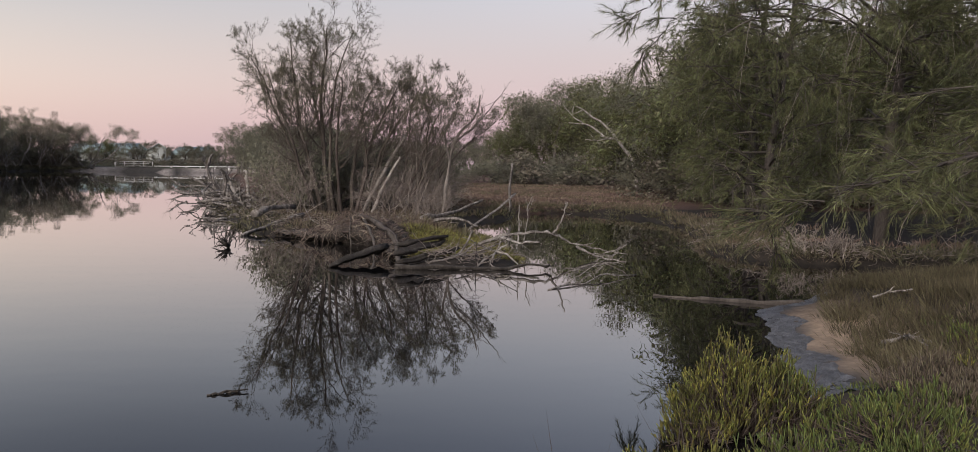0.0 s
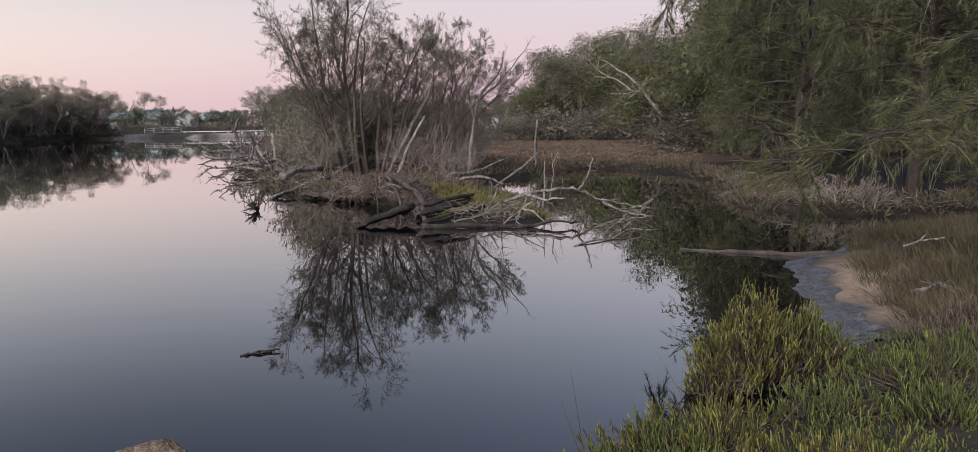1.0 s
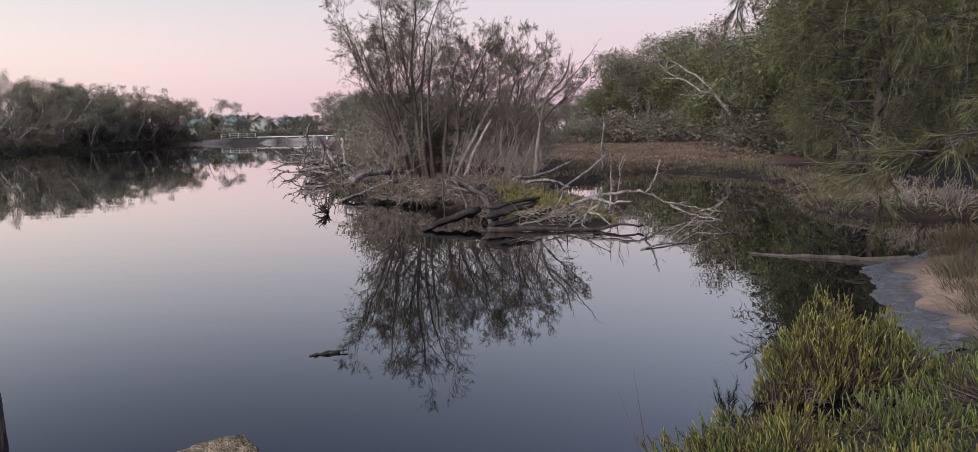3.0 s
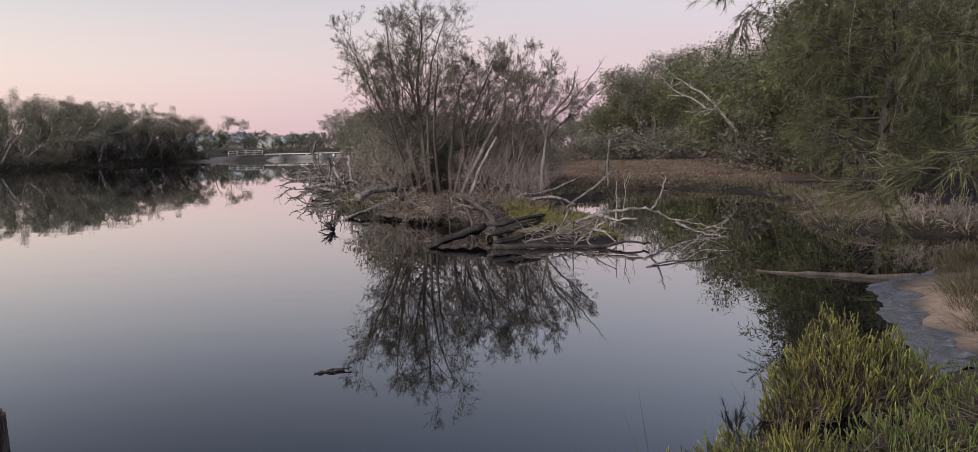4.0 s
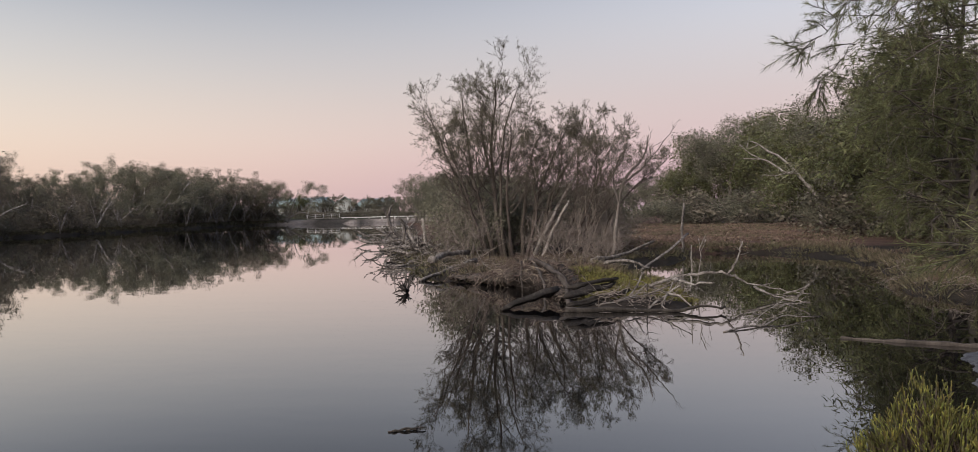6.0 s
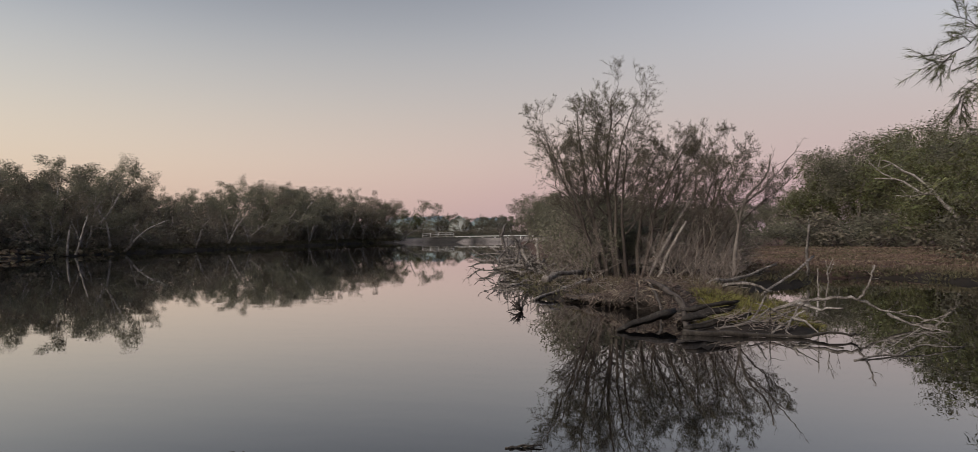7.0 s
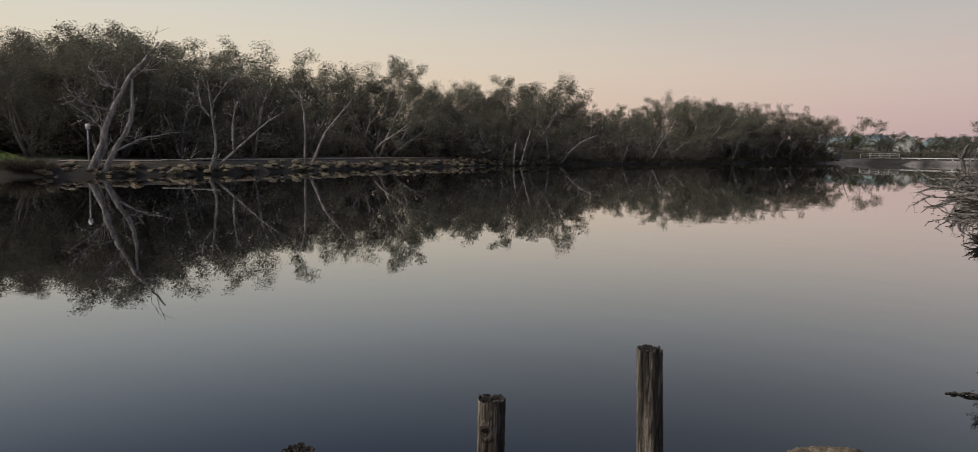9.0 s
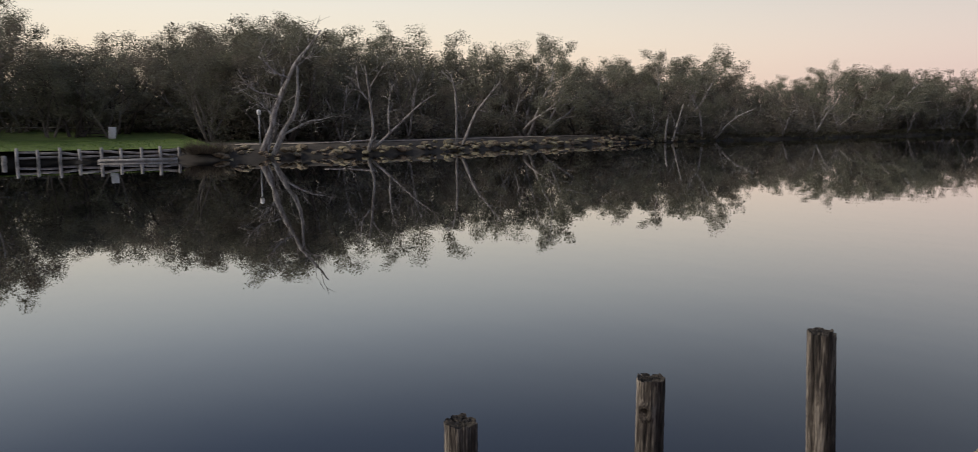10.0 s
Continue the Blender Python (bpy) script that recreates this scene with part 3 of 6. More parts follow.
# woods behind the inlet on the east bank
EASTLINE = [(-20, 0.035), (-18, 0.043), (-2, 0.04), (0.7, 0.046), (2.2, 0.068), (3.4, 0.106), (5, 0.1), (7.5, 0.102), (10.5, 0.1), (13, 0.15), (20, 0.19), (40, 0.2)]
for k in range(40):
    bearing = -1.0 + 36 * ((k + rng.uniform(0, 0.8)) / 40)
    dist = rng.uniform(84, 90) if k % 2 else rng.uniform(90, 100)
    back = dist - 38 * min(1, max(0, bearing - 9) / 5)
    dist = back * (1 + 0.65 * min(1, max(0, 10 - bearing) / 2))
    x, y = dist * math.sin(radians(bearing)), dist * math.cos(radians(bearing))
    top = EYE_Z + dist * skyline(EASTLINE, bearing)
    plant((10, 9, 10, 9, 9)[k % 5], x, y, (top - ground_z(x, y)) * rng.uniform(0.72, 1.0) * (1.06 if bearing < 12 else 1), rng.uniform(0, 360), 1.15)
    x, y = (back - 2.5) * math.sin(radians(bearing + 0.4)), (back - 2.5) * math.cos(radians(bearing + 0.4))
    plant((6, 8, 7)[k % 3], x, y, rng.uniform(2.2, 3.6), rng.uniform(0, 360), 1.5)
for k in range(12):
    bearing = -14 + 14 * (k + rng.uniform(0, 0.8)) / 12
    dist = rng.uniform(52, 75) if bearing < -3.2 else rng.uniform(155, 170)
    x, y = dist * math.sin(radians(bearing)), dist * math.cos(radians(bearing))
    top = EYE_Z + dist * skyline(EASTLINE, bearing)
    plant((10, 0, 10)[k % 3], x, y, (top - ground_z(x, y)) * rng.uniform(0.8, 1.0), rng.uniform(0, 360), 1.4)
for bearing, dist, slope in [(-17.6, 122, 0.045), (-16.9, 128, 0.05), (-16.2, 120, 0.046), (-15.4, 116, 0.05), (-14.6, 124, 0.047), (-17.3, 112, 0.03), (-16.3, 108, 0.032)]:
    x, y = dist * math.sin(radians(bearing)), dist * math.cos(radians(bearing))
    plant(10, x, y, EYE_Z + dist * slope - ground_z(x, y), 40 * bearing, 1.0)

# woods, footbridge and houses at the far end of the water
for x, y, top, kind in [(-84.2, 172, 6.6, 9), (-77.2, 174, 6.4, 0), (-71, 186, 6.0, 3), (-68.6, 177, 5.6, 0), (-64.5, 179, 6.0, 3), (-61, 180, 6.6, 2), (-57, 176, 5.6, 1),
                        (-100, 236, 8.2, 1), (-108, 240, 8.0, 3), (-92, 240, 7.6, 2), (-66, 195, 6.0, 0), (-53, 182, 6.4, 3), (-49, 178, 6.0, 2), (-46, 184, 6.6, 0), (-41, 172, 6.2, 1), (-36, 160, 6.0, 2),
                        (-31, 140, 6.0, 3), (-116, 236, 8.2, 0), (-84, 238, 7.4, 3), (-76, 236, 7.0, 1),
                        (-97, 204, 6.6, 0), (-91, 205, 5.4, 3), (-86, 208, 6.4, 1), (-79, 210, 5.8, 0), (-75, 212, 6.2, 3), (-102, 203, 5.4, 3)]:
    plant(kind, x, y, top - ground_z(x, y), rng.uniform(0, 360), 1.0)
for k in range(14):
    bearing = -26 + 9 * k / 14
    x, y = 176 * math.sin(radians(bearing)), 176 * math.cos(radians(bearing))
    plant(6 + k % 2, x, y, rng.uniform(1.2, 2.0), rng.uniform(0, 360), 1.8)

M_WHITE = mat("weathered_white_paint", [(0.5, 0.48, 0.46), (0.62, 0.6, 0.57), (0.72, 0.7, 0.67)], 2, 0.6, 0.1)
M_WALL = mat("pale_render", [(0.3, 0.31, 0.29), (0.37, 0.38, 0.36), (0.44, 0.45, 0.43)], 0.6, 0.85, 0.2)
M_ROOF = mat("blue_green_sheet_roof", [(0.19, 0.245, 0.235), (0.24, 0.3, 0.29), (0.3, 0.37, 0.355)], 0.5, 0.5, 0.1)
M_GLASS = mat("dark_window_glass", [(0.02, 0.022, 0.025), (0.03, 0.032, 0.035), (0.05, 0.05, 0.055)], 0.5, 0.08, 0, spec=0.5)
M_TIMBER = mat("grey_timber", [(0.11, 0.098, 0.087), (0.27, 0.248, 0.222), (0.45, 0.417, 0.38)], 2.5, 0.85, 0.5, 40, spread=0.25, stretch=(1, 1, 1))
M_STEEL = mat("dull_steel", [(0.2, 0.2, 0.2), (0.28, 0.28, 0.28), (0.36, 0.36, 0.36)], 3, 0.5, 0.1)


def footbridge():
    a, c = np.array((-70.6, 149.2, 0.95)), np.array((-64.6, 151.7, 1.1))
    e = thing("footbridge", (0, 0, 0), "pale timber footbridge with white railings over the shallows", "bridge")
    n = 8
    p = [a + (c - a) * k / n + np.array((0, 0, 0.12 * math.sin(math.pi * k / n))) for k in range(n + 1)]
    u = unit(np.cross(c - a, (0, 0, 1)))
    d = Soup()
    for k in range(n):
        d.beam(p[k] - (0, 0, 0.1), p[k + 1] - (0, 0, 0.1), 2.0, 0.2)
    d.part("deck", M_TIMBER, e)
    for sgn in (-1, 1):
        o = u * 0.95 * sgn
        for z in (0.38, 0.75):
            r = Soup()
            for k in range(n):
                r.beam(p[k] + o + (0, 0, z), p[k + 1] + o + (0, 0, z), 0.06, 0.06)
            r.part("handrail", M_WHITE, e)
        for k in range(0, n + 1, 2):
            q = Soup()
            q.beam(p[k] + o, p[k] + o + (0, 0, 0.8), 0.07, 0.07)
            q.part("rail_post", M_WHITE, e)
    for k in (1, 4, 7):
        q = Soup()
        q.beam(p[k] - (0, 0, 1.6), p[k] - (0, 0, 0.15), 0.35, 1.5)
        q.part("pier", M_TIMBER, e)


footbridge()
bar = Soup()
bar.beam((-64.4, 151.8, 1.08), (-44, 160, 1.2), 0.5, 0.16)
for k in range(9):
    bar.beam((-64.0 + 19.6 * k / 8, 152 + 7.9 * k / 8, -0.3), (-64.0 + 19.6 * k / 8, 152 + 7.9 * k / 8, 1.0), 0.25, 0.25)
tagged(bar.part("jetty", M_WHITE), "long low pale jetty beside the footbridge", "jetty")


def house(x, y, rz, w, d, eaves, ridge, label):
    e = thing("house", (x, y, ground_z(x, y)), label, "house", "houses beyond the bridge", rz=rz)
    b_ = Soup()
    v = [(-w / 2, -d / 2, -0.5), (w / 2, -d / 2, -0.5), (w / 2, d / 2, -0.5), (-w / 2, d / 2, -0.5), (-w / 2, -d / 2, eaves), (w / 2, -d / 2, eaves), (w / 2, d / 2, eaves), (-w / 2, d / 2, eaves),
         (0, -d / 2, ridge), (0, d / 2, ridge)]
    b_.add(v, [(0, 1, 5, 4), (2, 3, 7, 6), (1, 2, 6, 5), (3, 0, 4, 7)], [(4, 5, 8), (6, 7, 9)])
    b_.part("wall", M_WALL, e)
    r = Soup()
    for sx in (-1, 1):
        o, t_ = 0.5, 0.18
        k = (ridge - eaves) / (w / 2)
        x1, z1 = sx * (w / 2 + o), eaves - o * k
        q = [(0, -d / 2 - o, ridge + 0.02), (x1, -d / 2 - o, z1), (x1, d / 2 + o, z1), (0, d / 2 + o, ridge + 0.02)]
        q += [(a_, b2, c_ + t_) for a_, b2, c_ in q]
        r.add(q, [(0, 1, 2, 3), (4, 7, 6, 5), (0, 4, 5, 1), (1, 5, 6, 2), (2, 6, 7, 3), (3, 7, 4, 0)])
    r.part("roof", M_ROOF, e)
    for wx in (-w * 0.28, w * 0.2):
        f = Soup()
        f.beam((wx, -d / 2 - 0.03, eaves * 0.35), (wx, -d / 2 - 0.03, eaves * 0.8), 1.5, 0.05)
        f.part("window", M_GLASS, e)


house(-104.9, 210, 82, 7, 9, 2.6, 4.6, "pale house with a blue-green gable roof among trees")
house(-98.6, 213.5, 70, 8, 10, 2.6, 4.9, "pale house with a blue-green gable roof among trees")
house(-90.6, 216.5, 24, 6, 9, 3.2, 5.2, "narrow pale gabled house among trees")
house(-81.9, 220, 75, 9, 9, 2.6, 4.6, "pale low house with a blue-green roof")


# ---------------------------------------------------------------- the spit with its paperbarks and driftwood
M_STEM = mat("grey_brown_stems", [(0.045, 0.037, 0.031), (0.1, 0.083, 0.07), (0.18, 0.154, 0.132)], 4, 0.92, 0.5, 30, stretch=(1, 1, 0.3), spread=0.25)


def spit_tree(seed, stems, label, leaf_per=13):
    """A paperbark of several slender stems; stems are (foot, top, radius)."""
    rng = np.random.default_rng(seed)
    foot = stems[0][0]
    e = thing("paperbark_tree", (foot[0], foot[1], 0.3), label, "tree", "paperbarks on the spit")
    o = np.array((foot[0], foot[1], 0.3))
    lines, tips = [], []
    for f, t, r in stems:
        f, t = np.array(f, float) - o, np.array(t, float) - o
        n = 9
        k = np.linspace(0, 1, n)[:, None]
        side_v = np.cross(t - f, rng.normal(size=3))
        # steep at the foot, then spreading outwards
        k2 = np.hstack([k ** 1.35, k ** 1.35, k])
        p = f + (t - f) * k2 + unit(side_v) * np.sin(k * math.pi) * 0.32 + rng.normal(size=(n, 3)) * 0.07 * k
        rad = np.linspace(r, r * 0.22, n)
        lines.append((p, rad, 0))
        length = np.linalg.norm(t - f)
        for i in range(15):
            s_ = 0.32 + 0.68 * (i + rng.random()) / 15
            j = min(n - 2, int(s_ * (n - 1)))
            q = p[j] + (p[j + 1] - p[j]) * (s_ * (n - 1) - j)
            away = unit(np.array([rng.normal(), rng.normal() * 0.8, 0.15]))
            d = unit(p[j + 1] - p[j]) * 0.45 + away * 0.9
            grow(rng, lines, tips, q, d, length * 0.25 * (1.3 - 0.55 * s_) * rng.uniform(0.7, 1.2), r * (1 - 0.75 * s_) * 0.42, 1, 3, kids=5, wobble=0.27, lift=0.09, ratio=0.62, angle=0.75, first=0.2)
        tips.append((p[-1], unit(p[-1] - p[-2])))
    wood(lines, (7, 5, 3, 3), 0.0042).part("trunk", M_STEM, e)
    fine = [(p_, lv) for p_, _r, lv in lines if lv >= 2 and p_[-1][2] > rng.uniform(2.3, 4.4)]
    s = Soup()
    for p_, lv in fine:
        n = leaf_per if lv == 3 else leaf_per // 2
        f = rng.uniform(0.2, 1.08, n) * (len(p_) - 1)
        j = np.minimum(f.astype(int), len(p_) - 2)
        d = unit(p_[j + 1] - p_[j])
        q = p_[j] + (p_[j + 1] - p_[j]) * (f - j)[:, None] + rng.normal(size=(n, 3)) * 0.035
        s.flecks(q, d * 0.7 + rng.normal(size=(n, 3)) * 0.5 + np.array([0, 0, 0.4]), rng.uniform(0.06, 0.12, n), rng.uniform(0.01, 0.017, n), rng)
    s.part("crown", M_ISLE_LEAF, e)
    return e


spit_tree(31, [((-6.2, 29.3, 0.2), (-7.2, 28.6, 6.5), 0.1), ((-5.9, 29.4, 0.2), (-5.9, 28.6, 6.9), 0.11), ((-6.5, 29.2, 0.2), (-7.9, 28.2, 5.2), 0.075), ((-5.6, 29.6, 0.2), (-6.7, 29.6, 5.9), 0.09),
               ((-6.7, 29.5, 0.2), (-7.7, 29.2, 4.2), 0.06), ((-5.5, 29.3, 0.2), (-5.2, 28.2, 5.2), 0.08), ((-6.4, 29.2, 0.2), (-8.5, 28.3, 5.7), 0.07), ((-5.8, 29.4, 0.2), (-5.2, 29.1, 6.9), 0.075)], "tall slender paperbark with thin grey-green tufts of leaves", 15)
spit_tree(32, [((-5.2, 29.8, 0.2), (-4.4, 29.0, 4.9), 0.09), ((-4.9, 30.2, 0.2), (-3.4, 29.4, 5.0), 0.085), ((-5.0, 29.3, 0.2), (-4.7, 28.6, 4.3), 0.07), ((-4.6, 30.3, 0.2), (-2.6, 29.2, 4.9), 0.08), ((-4.8, 30.0, 0.2), (-3.4, 29.3, 5.4), 0.06)],
          "many-stemmed paperbark with a thin domed crown", 12)
spit_tree(33, [((-3.7, 30.4, 0.3), (-3.1, 29.6, 4.8), 0.07), ((-3.4, 30.6, 0.3), (-1.8, 29.3, 4.4), 0.07), ((-3.2, 30.2, 0.3), (-2.2, 28.9, 4.0), 0.055), ((-2.9, 30.3, 0.3), (-1.1, 29.0, 4.3), 0.055), ((-3.3, 30.4, 0.3), (-1.9, 29.4, 5.2), 0.05), ((-2.7, 30.5, 0.3), (-0.6, 29.2, 3.6), 0.045), ((-2.3, 30.4, 0.3), (0.2, 29.4, 3.8), 0.045)],
          "slim paperbark with a rounded thin crown", 12)

limbs("leaning_trunk", [([(-4.85, 29.6, 0.2), (-4.08, 29.75, 1.75), (-3.19, 29.9, 3.25)], 0.11, 0.085)], M_PALEBARK, "pale bare leaning paperbark trunk", "tree trunk", "leaning dead trunks", 3, 3)
limbs("leaning_trunk", [([(-4.4, 29.1, 0.2), (-3.91, 29.2, 1.4), (-3.36, 29.3, 2.4)], 0.085, 0.06)], M_PALEBARK, "pale slim leaning dead trunk", "tree trunk", "leaning dead trunks", 3, 4)
limbs("dead_tree", [([(-1.72, 29.0, 0.2), (-1.6, 29.0, 1.6), (-1.34, 29.04, 3.03), (-0.64, 29.07, 3.9), (-0.41, 29.07, 4.73)], 0.07, 0.018),
                    ([(-1.34, 29.04, 3.03), (-0.53, 29.07, 3.69), (0.31, 29.07, 4.73)], 0.05, 0.015), ([(-1.5, 29.0, 2.2), (-1.7, 28.9, 3.2), (-1.35, 28.8, 4.1)], 0.04, 0.012)],
      M_BARK, "bare dead tree with pale blotched bark and forked top", "tree", "", 7, 5, twig_len=0.9)


def bare_shrub(seed, x, y, h, n=7, material=None, label="leafless grey twiggy shrub"):
    rng = np.random.default_rng(seed)
    lines, tips = [], []
    for k in range(n):
        az = 2 * math.pi * (k + rng.random()) / n
        grow(rng, lines, tips, (0.15 * math.cos(az), 0.15 * math.sin(az), -0.1), (0.45 * math.cos(az), 0.45 * math.sin(az), 1), h * rng.uniform(0.5, 0.75), 0.02, 0, 3, kids=4,
             wobble=0.24, lift=0.03, ratio=0.62, angle=0.72, first=0.15)
    ob = wood(lines, (5, 4, 3, 3), 0.0042).part("bare_shrub", material or M_TWIG)
    ob.matrix_basis = pose(x, y, ground_z(x, y))
    return tagged(ob, label, "shrub", "bare shrubs on the spit")


for k, (x, y, h) in enumerate([(-2.9, 29.2, 3.6), (-2.2, 30.0, 4.0), (-2.7, 31.4, 3.6), (-3.2, 32.4, 3.0), (-3.6, 28.6, 2.6), (-1.9, 29.8, 2.2), (-4.3, 31.0, 3.4),
                                (-2.0, 27.6, 1.6), (-7.4, 29.8, 3.2), (-6.9, 28.4, 2.6), (-2.5, 33.5, 3.2), (-7.9, 30.6, 3.4)]):
    bare_shrub(50 + k, x, y, h * 0.85)
for k, (x, y, h) in enumerate([(-8.9, 41.0, 3.4), (-7.8, 36.6, 3.6), (-7.3, 34.6, 3.6), (-7.2, 32.2, 3.3), (-7.0, 30.6, 2.8),
                                (-6.0, 34.5, 3.6), (-4.2, 36.5, 3.2), (-3.2, 39.5, 3.1)]):
    plant(8, x, y, h, 47 * k, 0.85)

for k, (x, y, h) in enumerate([(-19.4, 82, 5.6), (-17.5, 76, 5.4), (-15, 71, 5.2), (-13, 65, 4.9), (-11.2, 57, 4.5), (-20.4, 90, 5.6)]):
    plant(10, x, y, h, 61 * k, 1.2)
    plant(8, x + 1.2, y - 3, 2.6, 31 * k, 1.1)

# driftwood round the spit's end
limbs("fallen_log", [([(-7.15, 22.6, 0.02), (-6.65, 24.0, 0.22), (-6.0, 25.4, 0.47)], 0.05, 0.075)], M_DRIFT, "weathered fallen log sloping into the water", "log", "logs of the spit", 1, 6)
limbs("arching_root", [([(-3.6, 21.0, 0.74), (-3.25, 20.6, 0.75), (-2.62, 19.4, 0.56), (-2.2, 18.2, 0.33), (-1.95, 16.9, -0.1)], 0.05, 0.065), ([(-2.62, 19.4, 0.55), (-2.3, 18.6, 0.56), (-2.0, 17.6, 0.32)], 0.035, 0.02),
                       ([(-3.3, 20.6, 0.7), (-3.0, 19.6, 0.5), (-2.75, 18.8, 0.2), (-2.7, 18.2, -0.05)], 0.03, 0.02), ([(-3.7, 21.0, 0.7), (-3.6, 20.3, 0.4), (-3.5, 19.9, 0.0)], 0.025, 0.012)],
      M_DARKBARK, "dark arching root of a toppled tree", "root", "", 6, 7, 9, 0.45, 0.01)
limbs("wet_log", [([(-3.3, 16.1, 0.03), (-2.86, 16.8, 0.16), (-2.3, 17.7, 0.29)], 0.05, 0.075)], M_WETWOOD, "dark wet log with a tapered end lying on the shore", "log", "logs of the spit", 0, 8, 15, flute=0.4)
limbs("wet_log", [([(-1.98, 16.5, 0.25), (-1.55, 17.3, 0.3), (-1.05, 18.3, 0.4)], 0.07, 0.05)], M_WETWOOD, "dark wet log stacked on other logs", "log", "logs of the spit", 0, 9, 15, flute=0.4)
limbs("wet_log", [([(-1.92, 16.3, 0.13), (-1.39, 17.0, 0.17), (-0.7, 17.8, 0.26)], 0.065, 0.045)], M_WETWOOD, "dark wet log stacked on other logs", "log", "logs of the spit", 0, 10, 15, flute=0.4)
limbs("wet_log", [([(-1.95, 16.9, 0.42), (-1.5, 17.5, 0.48), (-1.0, 18.4, 0.5)], 0.055, 0.04)], M_WETWOOD, "dark wet log stacked on other logs", "log", "logs of the spit", 0, 11, 15, flute=0.4)
limbs("long_log", [([(-1.95, 16.05, 0.04), (-0.82, 16.15, 0.05), (0.2, 16.2, 0.03), (0.77, 16.3, 0.09), (1.25, 16.35, 0.1)], 0.05, 0.018)], M_WETWOOD, "long grey log lying along the water's edge", "log", "logs of the spit", 3, 12)
limbs("driftwood_branch", [([(-1.35, 16.75, 0.06), (-0.86, 17.15, 0.12), (-0.58, 17.5, 0.32), (-0.42, 17.87, 0.68)], 0.028, 0.012), ([(-0.95, 17.0, 0.12), (-0.6, 17.3, 0.2), (-0.35, 17.6, 0.42)], 0.03, 0.012)],
      M_DRIFT, "pale bent driftwood branch", "branch", "driftwood", 2, 13)
limbs("driftwood_root", [([(-0.32, 16.5, 0.02), (-0.05, 16.8, 0.2), (0.14, 17.04, 0.3), (0.21, 17.27, 0.5)], 0.024, 0.012), ([(0.14, 17.05, 0.3), (0.34, 17.07, 0.46)], 0.03, 0.012),
                         ([(0.14, 17.05, 0.28), (0.4, 16.87, 0.22), (0.6, 16.66, 0.03)], 0.03, 0.012), ([(0.1, 17.0, 0.28), (0.0, 16.7, 0.1), (0.1, 16.4, 0.02)], 0.025, 0.01)],
      M_DRIFT, "pale splayed driftwood root", "root", "driftwood", 2, 14, twig_len=0.35, twig_r=0.006)
limbs("white_branch", [([(-0.3, 18.6, 0.3), (0.23, 18.75, 0.47), (0.81, 18.81, 0.54), (1.25, 18.86, 0.6), (1.54, 18.9, 0.52), (1.9, 18.96, 0.34), (2.4, 18.98, 0.22), (2.84, 19, 0.14), (3.3, 19, 0.08)], 0.04, 0.009),
                       ([(1.47, 18.82, 0.56), (1.64, 18.8, 0.78), (1.73, 18.8, 1.07), (1.8, 18.8, 1.3)], 0.024, 0.01), ([(2.04, 18.8, 0.28), (2.37, 18.6, 0.12), (2.65, 18.3, 0.05), (3.1, 18.1, 0.02)], 0.03, 0.01),
                       ([(2.7, 18.9, 0.1), (2.95, 18.75, 0.2), (3.24, 18.7, 0.34)], 0.02, 0.01), ([(0.25, 18.7, 0.44), (0.7, 18.3, 0.38), (1.1, 18.1, 0.4)], 0.045, 0.02),
                       ([(2.2, 18.8, 0.3), (2.42, 18.72, 0.36)], 0.016, 0.008)],
      M_DRIFT, "long bleached white branch reaching over the water", "branch", "driftwood", 3, 15, twig_len=0.45, twig_r=0.006)
limbs("upright_stick", [([(0.66, 19.5, 0.1), (0.7, 19.55, 0.6), (0.68, 19.56, 1.2)], 0.02, 0.009)], M_PALEBARK, "thin bare upright stick", "branch", "sticks", 2, 16, 5, 0.4, 0.007)
limbs("upright_stick", [([(0.8, 20.0, 0.1), (0.94, 20.05, 0.85), (0.91, 20.05, 1.09), (1.05, 20.05, 1.4)], 0.018, 0.008)], M_PALEBARK, "thin forked upright stick", "branch", "sticks", 2, 17, 5, 0.5, 0.007)
limbs("sunken_branch", [([(1.0, 13.7, 0.0), (1.4, 14.2, 0.03), (1.75, 14.5, 0.02), (2.15, 15.2, 0.1), (2.5, 15.4, 0.05), (2.95, 15.9, 0.0)], 0.016, 0.01),
                        ([(1.4, 14.6, 0.0), (1.7, 15.0, 0.1), (2.0, 15.28, 0.26), (2.25, 15.5, 0.34)], 0.014, 0.007)], M_DRIFT, "thin half-sunken branch in the shallows", "branch", "driftwood", 5, 18, 6, 0.5, 0.007)
limbs("grey_log", [([(-2.3, 25.9, 0.38), (-1.39, 27.5, 0.5), (-0.3, 29.1, 0.88)], 0.07, 0.045)], M_DRIFT, "grey fallen log lying on the spit", "log", "logs of the spit", 2, 19)
limbs("grey_log", [([(-0.7, 25.0, 0.12), (0.01, 27.0, 0.53), (0.93, 29.1, 1.14)], 0.035, 0.045)], M_DRIFT, "pale log propped across the cove", "log", "logs of the spit", 2, 20)
limbs("grey_log", [([(-1.75, 24.0, 0.42), (-1.02, 24.05, 0.52), (-0.4, 24.1, 0.3)], 0.05, 0.035)], M_DRIFT, "short grey log on the samphire", "log", "logs of the spit", 1, 21)
